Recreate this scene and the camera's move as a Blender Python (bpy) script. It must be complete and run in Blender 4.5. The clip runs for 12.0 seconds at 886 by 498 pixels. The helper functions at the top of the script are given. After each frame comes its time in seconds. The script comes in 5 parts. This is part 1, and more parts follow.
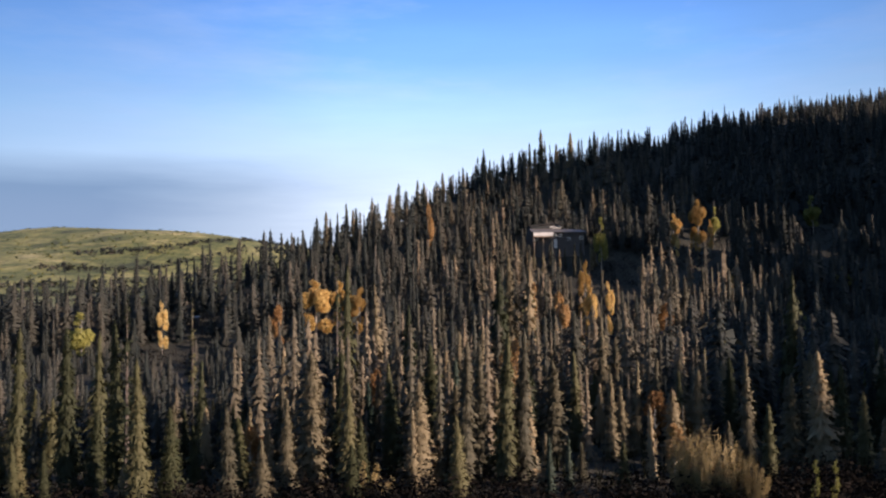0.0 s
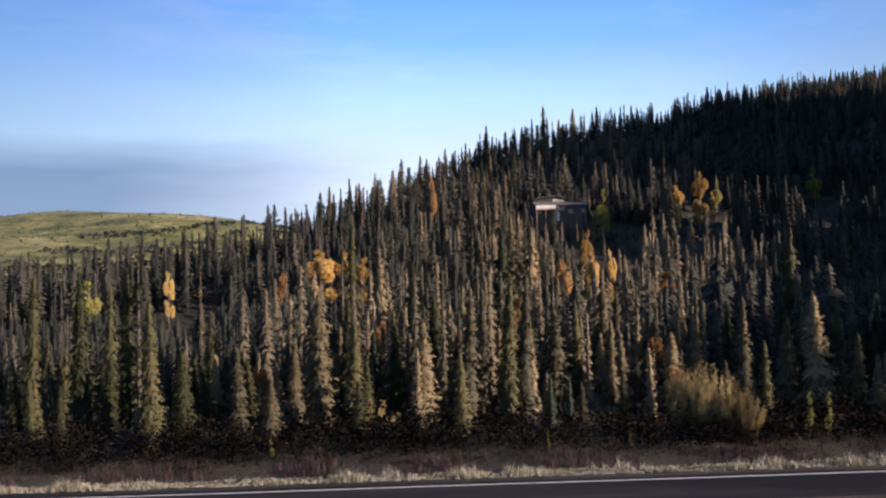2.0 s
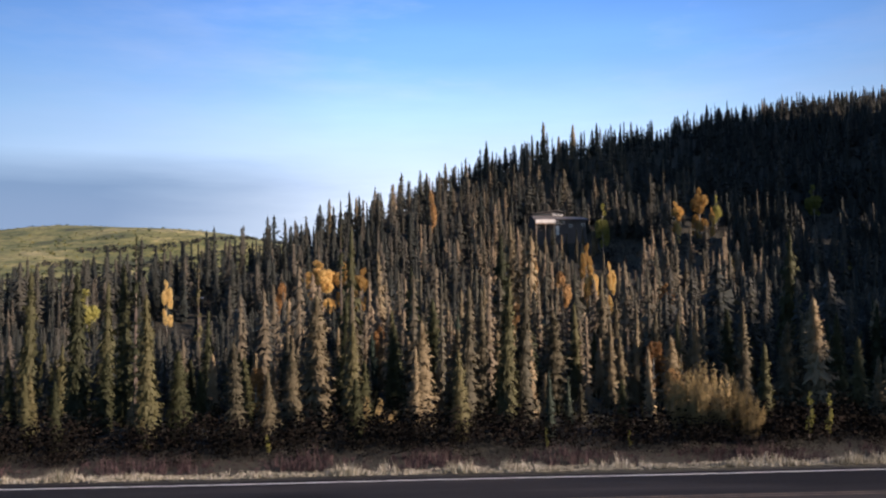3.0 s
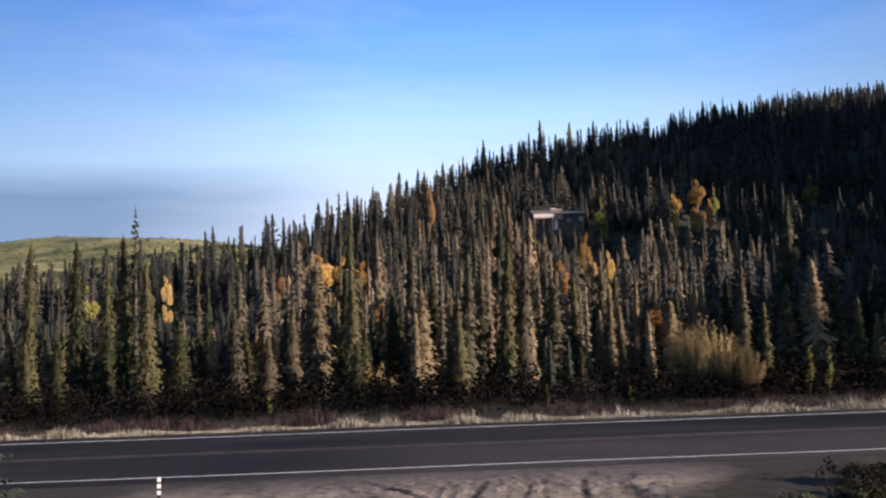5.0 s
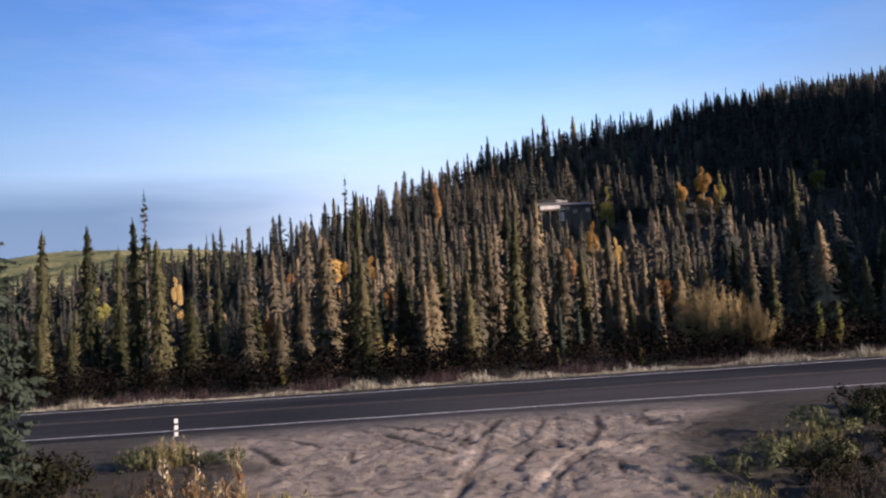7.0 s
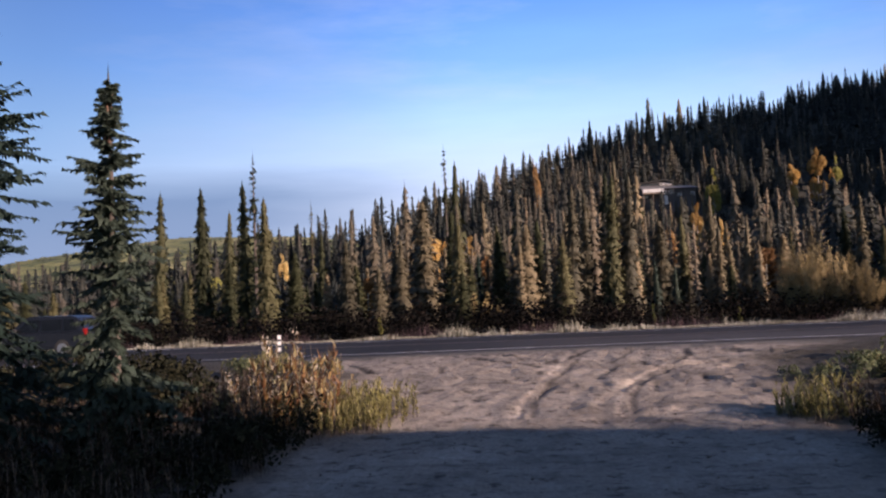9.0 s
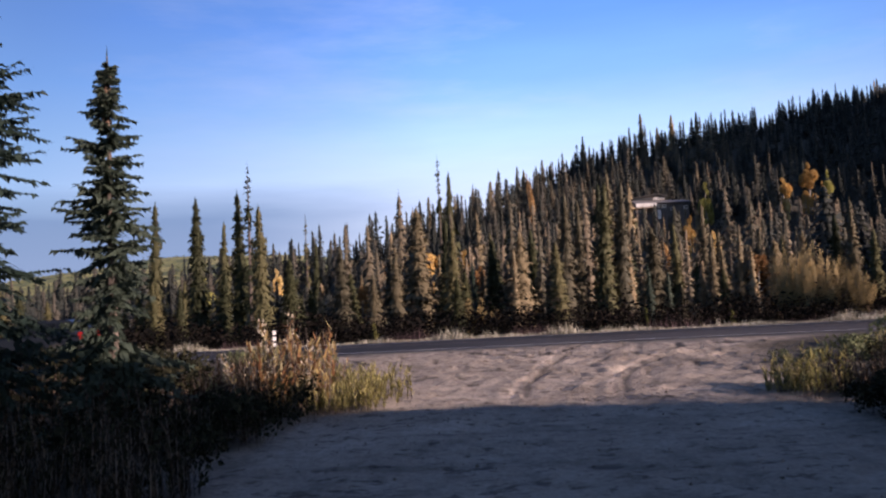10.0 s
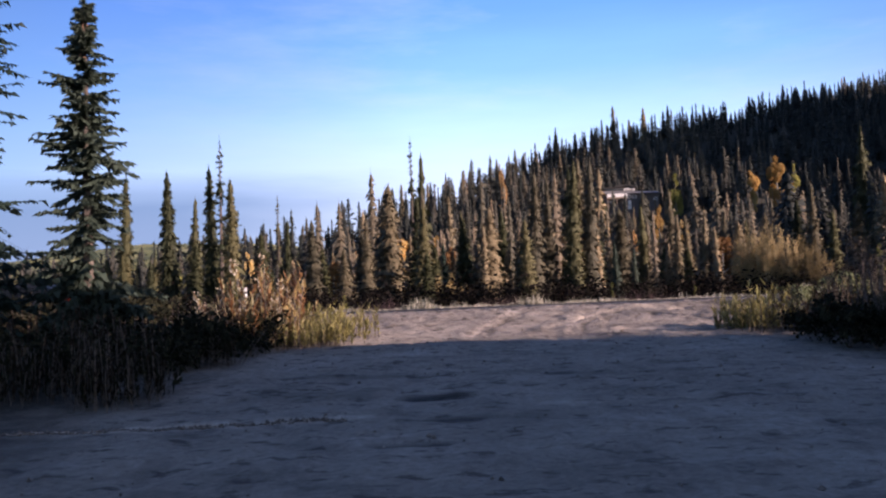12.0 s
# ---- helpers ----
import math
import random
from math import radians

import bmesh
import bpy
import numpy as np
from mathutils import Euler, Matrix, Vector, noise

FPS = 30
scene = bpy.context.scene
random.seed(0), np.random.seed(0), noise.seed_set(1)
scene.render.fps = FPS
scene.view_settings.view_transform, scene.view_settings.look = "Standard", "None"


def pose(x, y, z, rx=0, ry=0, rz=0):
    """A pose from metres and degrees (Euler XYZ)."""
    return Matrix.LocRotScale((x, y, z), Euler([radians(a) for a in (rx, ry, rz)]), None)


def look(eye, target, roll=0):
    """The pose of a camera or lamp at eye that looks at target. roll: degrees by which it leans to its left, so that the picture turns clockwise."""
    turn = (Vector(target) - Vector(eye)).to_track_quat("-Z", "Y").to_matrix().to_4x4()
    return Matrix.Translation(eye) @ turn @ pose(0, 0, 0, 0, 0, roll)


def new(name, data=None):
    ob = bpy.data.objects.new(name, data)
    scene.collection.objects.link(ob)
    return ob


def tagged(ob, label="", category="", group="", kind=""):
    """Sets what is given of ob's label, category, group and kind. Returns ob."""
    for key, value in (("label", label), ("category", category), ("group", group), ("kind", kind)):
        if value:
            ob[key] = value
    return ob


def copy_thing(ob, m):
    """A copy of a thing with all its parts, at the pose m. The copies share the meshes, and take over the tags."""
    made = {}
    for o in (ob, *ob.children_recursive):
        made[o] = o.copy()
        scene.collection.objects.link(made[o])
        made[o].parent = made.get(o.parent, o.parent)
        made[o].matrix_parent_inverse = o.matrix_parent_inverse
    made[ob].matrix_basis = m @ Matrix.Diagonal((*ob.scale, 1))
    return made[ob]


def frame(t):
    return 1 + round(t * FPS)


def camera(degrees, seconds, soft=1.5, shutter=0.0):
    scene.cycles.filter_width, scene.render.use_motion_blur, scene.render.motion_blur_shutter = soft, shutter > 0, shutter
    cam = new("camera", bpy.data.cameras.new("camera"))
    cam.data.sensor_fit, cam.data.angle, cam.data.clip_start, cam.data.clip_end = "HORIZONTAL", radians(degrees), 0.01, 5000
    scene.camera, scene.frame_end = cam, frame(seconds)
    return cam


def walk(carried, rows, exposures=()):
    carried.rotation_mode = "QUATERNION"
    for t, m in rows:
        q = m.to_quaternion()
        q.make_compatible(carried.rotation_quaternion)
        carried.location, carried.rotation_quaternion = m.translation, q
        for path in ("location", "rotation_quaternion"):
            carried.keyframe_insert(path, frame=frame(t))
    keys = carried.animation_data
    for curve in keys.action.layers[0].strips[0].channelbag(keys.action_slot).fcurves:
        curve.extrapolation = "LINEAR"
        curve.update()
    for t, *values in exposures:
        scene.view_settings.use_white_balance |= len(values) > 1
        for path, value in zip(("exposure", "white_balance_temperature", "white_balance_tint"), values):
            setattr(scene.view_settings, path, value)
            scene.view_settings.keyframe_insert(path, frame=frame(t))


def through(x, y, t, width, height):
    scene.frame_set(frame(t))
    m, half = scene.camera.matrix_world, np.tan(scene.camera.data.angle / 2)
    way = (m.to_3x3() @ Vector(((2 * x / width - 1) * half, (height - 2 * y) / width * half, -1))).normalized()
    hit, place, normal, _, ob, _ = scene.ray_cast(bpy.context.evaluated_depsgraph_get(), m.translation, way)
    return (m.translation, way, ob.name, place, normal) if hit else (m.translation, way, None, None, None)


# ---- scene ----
cam = camera(57.0, 12.0, soft=2.2, shutter=0.4)
PATH = [
    (0, (0.132, -25.356, 11.145), (0.232, -23.361, 11.237), -0.9),
    (0.5, (0.143, -25.622, 10.83), (0.217, -23.626, 10.924), -1.3),
    (1, (0.089, -25.999, 10.282), (0.132, -24.001, 10.358), -1.1),
    (1.5, (-0.016, -26.319, 9.515), (0.058, -24.32, 9.541), -0.8),
    (2, (0.025, -26.312, 8.878), (0.117, -24.315, 8.928), -1.2),
    (2.5, (0.028, -26.203, 8.32), (0.126, -24.207, 8.403), -0.8),
    (3, (0.033, -26.149, 7.798), (0.127, -24.154, 7.892), -0.7),
    (5, (-0.003, -26.158, 5.474), (0.094, -24.164, 5.583), -1.7),
    (5.5, (-0.02, -26.052, 5.037), (0.098, -24.06, 5.166), -2.2),
    (6, (-0.062, -26.066, 4.559), (0.062, -24.074, 4.69), -2.8),
    (6.5, (-0.108, -26.131, 4.147), (0.005, -24.137, 4.258), -3.4),
    (8.5, (0.121, -26.805, 2.295), (-0.002, -24.814, 2.444), -2.4),
    (9, (0.126, -26.867, 1.935), (-0.042, -24.877, 2.041), -2.6),
    (9.5, (0.132, -26.922, 1.601), (0.005, -24.932, 1.743), -3.2),
    (10, (0.127, -27.039, 1.285), (-0.025, -25.051, 1.434), -2.9),
    (10.5, (0.087, -27.135, 0.946), (-0.001, -25.14, 1.06), -4.0),
    (11, (0.117, -27.238, 0.69), (0.094, -25.241, 0.78), -3.7),
    (11.5, (0.2, -27.437, 0.468), (0.14, -25.442, 0.584), -2.6),
    (12, (0.223, -27.527, 0.361), (0.137, -25.533, 0.486), -2.3),
]
walk(cam, [(t, look(eye, target, roll)) for t, eye, target, roll in PATH], [(0, 0.74, 6620, 15), (3, 0.76, 6650, 15), (6.5, 0.72, 6500, 17), (9, 0.72, 6580, 22), (10.5, 0.82, 6550, 25), (12, 0.98, 6450, 26)])

# ---- light ----
SUN_EL, SUN_AZ = 17.0, 120.0          # degrees; the azimuth is counted from straight ahead to the right
world = bpy.data.worlds.new("sky")
scene.world = world
world.use_nodes = True
wn = world.node_tree
sky = wn.nodes.new("ShaderNodeTexSky")
sky.sky_type, sky.sun_disc = "NISHITA", False
sky.sun_elevation, sky.sun_rotation = radians(SUN_EL), radians(SUN_AZ)
sky.air_density, sky.dust_density, sky.ozone_density = 1.0, 1.0, 4.6
wn.links.new(sky.outputs[0], wn.nodes["Background"].inputs[0])
wn.nodes["Background"].inputs[1].default_value = 0.082
sun_data = bpy.data.lights.new("sun", "SUN")
sun_data.energy, sun_data.angle, sun_data.color = 5.0, radians(0.5), (1.0, 0.80, 0.66)
sun = new("sun", sun_data)
a, e = radians(SUN_AZ), radians(SUN_EL)
SUN_DIR = Vector((math.sin(a) * math.cos(e), math.cos(a) * math.cos(e), math.sin(e)))
sun.matrix_world = look(SUN_DIR * 300, (0, 0, 0))


# ---- materials ----
def material(name, rough=0.8, metal=0.0):
    m = bpy.data.materials.new(name)
    m.use_nodes = True
    b = m.node_tree.nodes["Principled BSDF"]
    b.inputs["Roughness"].default_value, b.inputs["Metallic"].default_value = rough, metal
    return m, m.node_tree.nodes, m.node_tree.links, b


def ramp(nt, fac, stops):
    r = nt.nodes.new("ShaderNodeValToRGB")
    el = r.color_ramp.elements
    while len(el) < len(stops):
        el.new(0.5)
    for n, (p, c) in enumerate(stops):
        el[n].position, el[n].color = p, (*c, 1)
    nt.links.new(fac, r.inputs[0])
    return r.outputs[0]


def noise_of(nt, scale, detail=4.0, rough=0.6, coords="Object", stretch=None):
    tc = nt.nodes.new("ShaderNodeTexCoord")
    n = nt.nodes.new("ShaderNodeTexNoise")
    n.inputs["Scale"].default_value, n.inputs["Detail"].default_value, n.inputs["Roughness"].default_value = scale, detail, rough
    out = tc.outputs[coords]
    if stretch:
        mp = nt.nodes.new("ShaderNodeMapping")
        mp.inputs["Scale"].default_value = stretch
        nt.links.new(out, mp.inputs[0])
        out = mp.outputs[0]
    nt.links.new(out, n.inputs["Vector"])
    return n.outputs["Fac"]


def mixed(nt, fac, one, two, how="MIX"):
    m = nt.nodes.new("ShaderNodeMix")
    m.data_type, m.blend_type = "RGBA", how
    for value, socket in ((fac, m.inputs[0]), (one, m.inputs[6]), (two, m.inputs[7])):
        if hasattr(value, "is_linked"):
            nt.links.new(value, socket)
        else:
            socket.default_value = value if isinstance(value, float) else (*value, 1)
    return m.outputs[2]


def bumped(nt, b, height, strength, distance=0.02):
    n = nt.nodes.new("ShaderNodeBump")
    n.inputs["Strength"].default_value, n.inputs["Distance"].default_value = strength, distance
    nt.links.new(height, n.inputs["Height"])
    nt.links.new(n.outputs[0], b.inputs["Normal"])


def foliage(name, stops, scale=0.9, by="object", rough=0.65, through=0.25, spread=0.5):
    """Leaves or needles: the colour differs from plant to plant and, finer, from spray to spray."""
    m, nodes, links, b = material(name, rough)
    nt = m.node_tree
    if by == "object":
        rnd = nodes.new("ShaderNodeObjectInfo").outputs["Random"]
    elif by == "tint":
        at = nodes.new("ShaderNodeAttribute")
        at.attribute_name = "tint"
        rnd = at.outputs["Fac"]
    else:
        rnd = nodes.new("ShaderNodeNewGeometry").outputs["Random Per Island"]
    fine = noise_of(nt, scale, 3.0)
    mx = nodes.new("ShaderNodeMath")
    mx.operation = "MULTIPLY_ADD"
    links.new(fine, mx.inputs[0])
    mx.inputs[1].default_value = spread * 2
    sub = nodes.new("ShaderNodeMath")
    sub.operation = "SUBTRACT"
    links.new(rnd, sub.inputs[0])
    sub.inputs[1].default_value = spread
    links.new(sub.outputs[0], mx.inputs[2])
    col = ramp(nt, mx.outputs[0], stops)
    links.new(col, b.inputs["Base Color"])
    b.inputs["Specular IOR Level"].default_value = 0.25 if rough < 0.9 else 0.05
    if through:
        tr = nodes.new("ShaderNodeBsdfTranslucent")
        links.new(col, tr.inputs[0])
        ms = nodes.new("ShaderNodeMixShader")
        ms.inputs[0].default_value = through
        out = nodes["Material Output"]
        links.new(b.outputs[0], ms.inputs[1])
        links.new(tr.outputs[0], ms.inputs[2])
        links.new(ms.outputs[0], out.inputs[0])
    return m


NEEDLES = foliage("spruce_needles", [(0.0, (0.062, 0.058, 0.038)), (0.35, (0.128, 0.108, 0.066)), (0.7, (0.212, 0.170, 0.102)), (1.0, (0.310, 0.240, 0.146))], spread=0.3, through=0.12)
NEEDLES_GREEN = foliage("olive_green_spruce_needles", [(0.0, (0.026, 0.033, 0.016)), (0.4, (0.055, 0.059, 0.027)), (0.75, (0.092, 0.090, 0.042)), (1.0, (0.145, 0.130, 0.064))], spread=0.3)
NEEDLES_FRESH = foliage("green_spruce_needles", [(0.0, (0.014, 0.027, 0.022)), (0.55, (0.027, 0.046, 0.035)), (1.0, (0.074, 0.094, 0.068))], spread=0.3)
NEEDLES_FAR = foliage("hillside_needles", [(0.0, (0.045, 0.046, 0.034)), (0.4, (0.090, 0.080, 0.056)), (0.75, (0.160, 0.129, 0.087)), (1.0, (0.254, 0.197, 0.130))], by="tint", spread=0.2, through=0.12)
# Dark green needles, lowered further to stand in for shade on the slope.
NEEDLES_HILL = foliage("shade_toned_needles", [(0.0, (0.018, 0.024, 0.022)), (0.45, (0.034, 0.038, 0.033)), (0.8, (0.054, 0.053, 0.043)), (1.0, (0.100, 0.088, 0.068))], by="tint", spread=0.2, through=0.12)
GOLD = foliage("golden_aspen_leaves", [(0.0, (0.36, 0.23, 0.08)), (0.5, (0.58, 0.39, 0.14)), (1.0, (0.70, 0.54, 0.24))], spread=0.25, through=0.45)
RUST = foliage("rust_birch_leaves", [(0.0, (0.20, 0.11, 0.05)), (0.5, (0.36, 0.20, 0.08)), (1.0, (0.46, 0.30, 0.14))], spread=0.25, through=0.4)
WILLOW = foliage("fading_willow_leaves", [(0.0, (0.13, 0.10, 0.045)), (0.5, (0.31, 0.235, 0.105)), (1.0, (0.50, 0.39, 0.20))], spread=0.3, through=0.35)
LIME = foliage("yellow_green_leaves", [(0.0, (0.12, 0.13, 0.035)), (0.5, (0.26, 0.25, 0.07)), (1.0, (0.42, 0.40, 0.13))], spread=0.25, through=0.45)
HEATH = foliage("far_hill_scrub_leaves", [(0.0, (0.030, 0.042, 0.016)), (0.5, (0.085, 0.10, 0.030)), (0.85, (0.20, 0.20, 0.060)), (1.0, (0.34, 0.29, 0.10))], by="tint", spread=0.1, scale=0.01)
# Near-black leaf colour carries the shade at the forest's foot.
THICKET = foliage("shade_black_thicket_leaves", [(0.0, (0.005, 0.005, 0.005)), (0.6, (0.009, 0.008, 0.007)), (1.0, (0.018, 0.014, 0.012))], by="tint", rough=0.95, through=0.1, spread=0.25)
GRASS = foliage("dry_verge_grass", [(0.0, (0.10, 0.095, 0.065)), (0.5, (0.30, 0.28, 0.21)), (1.0, (0.64, 0.61, 0.52))], by="island", through=0.2)
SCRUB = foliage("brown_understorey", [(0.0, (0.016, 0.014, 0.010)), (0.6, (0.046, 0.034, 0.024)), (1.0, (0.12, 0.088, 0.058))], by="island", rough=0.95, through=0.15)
# Shrub leaf colour lowered to stand in for deep shade around the pull-out.
DARKLEAF = foliage("shade_toned_shrub_leaves", [(0.0, (0.010, 0.012, 0.008)), (0.6, (0.022, 0.023, 0.014)), (1.0, (0.055, 0.052, 0.028))], by="island", rough=0.95, through=0.15)
TWIGS = foliage("purple_brown_twigs", [(0.0, (0.022, 0.015, 0.018)), (0.6, (0.055, 0.037, 0.041)), (1.0, (0.12, 0.084, 0.084))], by="island", rough=0.95, through=0.1)
DUSKY = foliage("dull_brown_willow_leaves", [(0.0, (0.030, 0.022, 0.014)), (0.6, (0.070, 0.052, 0.030)), (1.0, (0.15, 0.112, 0.060))], by="island")
WEED = foliage("seeded_fireweed", [(0.0, (0.14, 0.062, 0.032)), (0.4, (0.29, 0.155, 0.065)), (0.7, (0.40, 0.30, 0.12)), (1.0, (0.60, 0.52, 0.29))], by="island")
YELLOWWEED = foliage("yellow_green_weed_leaves", [(0.0, (0.11, 0.10, 0.035)), (0.5, (0.29, 0.26, 0.09)), (1.0, (0.54, 0.48, 0.22))], by="island")
FLUFF = foliage("pale_seed_fluff", [(0.0, (0.45, 0.37, 0.26)), (1.0, (0.74, 0.66, 0.52))], by="island")
GREENERY = foliage("low_green_shrub_leaves", [(0.0, (0.035, 0.048, 0.022)), (0.5, (0.085, 0.105, 0.048)), (1.0, (0.20, 0.215, 0.11))], by="island")

BARK, _n, _l, _b = material("spruce_bark", 0.9)
_l.new(ramp(BARK.node_tree, noise_of(BARK.node_tree, 6.0, stretch=(1, 1, 0.25)), [(0.3, (0.05, 0.04, 0.032)), (0.7, (0.15, 0.12, 0.10))]), _b.inputs["Base Color"])
PALE_BARK, _n, _l, _b = material("aspen_bark", 0.8)
_l.new(ramp(PALE_BARK.node_tree, noise_of(PALE_BARK.node_tree, 5.0, stretch=(1, 1, 3)), [(0.3, (0.12, 0.10, 0.08)), (0.6, (0.45, 0.42, 0.36))]), _b.inputs["Base Color"])

SOIL, _n, _l, _b = material("moss_and_litter", 0.95)
_nt = SOIL.node_tree
_big = ramp(_nt, noise_of(_nt, 0.011, 8.0, 0.75, stretch=(1.0, 1.0, 1)), [(0.38, (0.040, 0.054, 0.020)), (0.46, (0.115, 0.135, 0.042)), (0.56, (0.225, 0.22, 0.075)), (0.63, (0.38, 0.34, 0.16))])
_fine = ramp(_nt, noise_of(_nt, 0.05, 6.0, 0.8), [(0.36, (0.30, 0.34, 0.32)), (0.52, (0.95, 0.93, 0.9)), (0.66, (1.25, 1.15, 1.05))])
_sep = _n.new("ShaderNodeSeparateXYZ")
_l.new(_n.new("ShaderNodeTexCoord").outputs["Object"], _sep.inputs[0])
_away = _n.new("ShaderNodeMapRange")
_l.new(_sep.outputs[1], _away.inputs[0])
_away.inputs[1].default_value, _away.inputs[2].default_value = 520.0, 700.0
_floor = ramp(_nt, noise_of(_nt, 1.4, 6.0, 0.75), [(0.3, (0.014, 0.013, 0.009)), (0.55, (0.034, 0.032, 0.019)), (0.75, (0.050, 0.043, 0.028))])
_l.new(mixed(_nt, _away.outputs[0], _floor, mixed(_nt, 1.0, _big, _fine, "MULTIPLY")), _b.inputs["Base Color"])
bumped(_nt, _b, noise_of(_nt, 0.5, 6.0, 0.8), 0.8, 0.4)

def _calc(nodes, links, op, one, two):
    n = nodes.new("ShaderNodeMath")
    n.operation = op
    for v, s in ((one, n.inputs[0]), (two, n.inputs[1])):
        if isinstance(v, (int, float)):
            s.default_value = v
        else:
            links.new(v, s)
    return n.outputs[0]


def spread_of(nt, value, none, full):
    """How far a value has gone from none to full, as a share between 0 and 1."""
    n = nt.nodes.new("ShaderNodeMapRange")
    nt.links.new(value, n.inputs[0])
    n.inputs[1].default_value, n.inputs[2].default_value = none, full
    return n.outputs[0]


ASPHALT, _n, _l, _b = material("worn_asphalt", 0.75)
_nt = ASPHALT.node_tree
_wear = ramp(_nt, noise_of(_nt, 0.35, 5.0, stretch=(0.12, 1.6, 1)), [(0.36, (0.009, 0.009, 0.010)), (0.52, (0.026, 0.024, 0.024)), (0.66, (0.050, 0.044, 0.043))])
_tar = ramp(_nt, noise_of(_nt, 0.10, 3.0, 0.5, stretch=(0.6, 2.2, 1)), [(0.42, (0.45, 0.45, 0.46)), (0.50, (1.0, 1.0, 1.0))])
_wear = mixed(_nt, 1.0, _wear, _tar, "MULTIPLY")
_sep = _n.new("ShaderNodeSeparateXYZ")
_l.new(_n.new("ShaderNodeTexCoord").outputs["Object"], _sep.inputs[0])
_dust = _calc(_n, _l, "MULTIPLY", spread_of(_nt, _sep.outputs[0], -5.0, 3.0), spread_of(_nt, _sep.outputs[0], 75.0, 30.0))
_dust = _calc(_n, _l, "MULTIPLY", _dust, spread_of(_nt, _calc(_n, _l, "ADD", _sep.outputs[1], noise_of(_nt, 0.5, 4.0, 0.6, stretch=(0.3, 1.0, 1))), 4.6, 3.0))
_wear = mixed(_nt, _dust, _wear, ramp(_nt, noise_of(_nt, 0.9, 5.0, 0.7, stretch=(0.25, 1.4, 1)), [(0.3, (0.046, 0.042, 0.040)), (0.7, (0.088, 0.079, 0.074))]))
_l.new(mixed(_nt, 0.28, _wear, ramp(_nt, noise_of(_nt, 60.0, 2.0), [(0.3, (0.012, 0.012, 0.012)), (0.7, (0.06, 0.056, 0.055))])), _b.inputs["Base Color"])
_b.inputs["Specular IOR Level"].default_value = 0.1
bumped(_nt, _b, noise_of(_nt, 90.0, 2.0), 0.5, 0.006)

GRAVEL, _n, _l, _b = material("packed_dirt_and_gravel", 0.92)
_nt = GRAVEL.node_tree
_patch = ramp(_nt, noise_of(_nt, 0.55, 6.0, 0.65), [(0.30, (0.190, 0.162, 0.136)), (0.42, (0.285, 0.245, 0.206)), (0.60, (0.385, 0.333, 0.283)), (0.75, (0.475, 0.417, 0.36))])
_damp = ramp(_nt, noise_of(_nt, 1.9, 4.0, 0.6, stretch=(1.3, 0.8, 1)), [(0.32, (0.72, 0.71, 0.71)), (0.50, (1.0, 1.0, 1.0))])
_patch = mixed(_nt, 1.0, _patch, _damp, "MULTIPLY")
_scuff = ramp(_nt, noise_of(_nt, 1.1, 5.0, 0.7, stretch=(0.55, 2.4, 1)), [(0.33, (0.66, 0.65, 0.65)), (0.44, (1.0, 1.0, 1.0)), (0.62, (1.0, 1.0, 1.0)), (0.70, (1.2, 1.18, 1.15))])
_patch = mixed(_nt, 1.0, _patch, _scuff, "MULTIPLY")
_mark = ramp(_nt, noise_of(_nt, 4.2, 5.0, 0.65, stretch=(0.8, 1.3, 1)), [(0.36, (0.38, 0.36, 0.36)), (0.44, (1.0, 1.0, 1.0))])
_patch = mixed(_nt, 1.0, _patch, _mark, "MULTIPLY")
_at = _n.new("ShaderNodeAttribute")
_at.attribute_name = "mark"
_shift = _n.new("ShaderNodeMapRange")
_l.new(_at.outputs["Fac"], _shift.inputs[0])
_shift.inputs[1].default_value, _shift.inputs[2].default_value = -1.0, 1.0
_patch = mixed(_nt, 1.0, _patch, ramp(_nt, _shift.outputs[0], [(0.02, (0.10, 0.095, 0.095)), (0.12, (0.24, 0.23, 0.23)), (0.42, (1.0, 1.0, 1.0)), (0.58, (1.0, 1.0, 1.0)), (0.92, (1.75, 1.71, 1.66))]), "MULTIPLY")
_grit = ramp(_nt, noise_of(_nt, 14.0, 5.0, 0.75), [(0.3, (0.55, 0.54, 0.53)), (0.7, (1.0, 1.0, 1.0))])
_sep = _n.new("ShaderNodeSeparateXYZ")
_l.new(_n.new("ShaderNodeTexCoord").outputs["Object"], _sep.inputs[0])
_off = _calc(_n, _l, "ABSOLUTE", _calc(_n, _l, "SUBTRACT", _sep.outputs[0], 0.8), 0.0)
_off = _calc(_n, _l, "ADD", _off, _calc(_n, _l, "MULTIPLY", noise_of(_nt, 0.8, 5.0, 0.7), 3.0))
_near = _n.new("ShaderNodeMapRange")
_l.new(_sep.outputs[1], _near.inputs[0])
_near.inputs[1].default_value, _near.inputs[2].default_value, _near.inputs[3].default_value, _near.inputs[4].default_value = -6.5, -2.5, 0.0, 3.8
_west = _n.new("ShaderNodeMapRange")
_l.new(_sep.outputs[0], _west.inputs[0])
_west.inputs[1].default_value, _west.inputs[2].default_value, _west.inputs[3].default_value, _west.inputs[4].default_value = -3.0, 4.0, 1.0, 0.9
_off = _calc(_n, _l, "SUBTRACT", _off, _calc(_n, _l, "MULTIPLY", _near.outputs[0], _west.outputs[0]))
_edge = ramp(_nt, _calc(_n, _l, "MULTIPLY", _off, 0.1), [(0.54, (0, 0, 0)), (0.72, (1, 1, 1))])
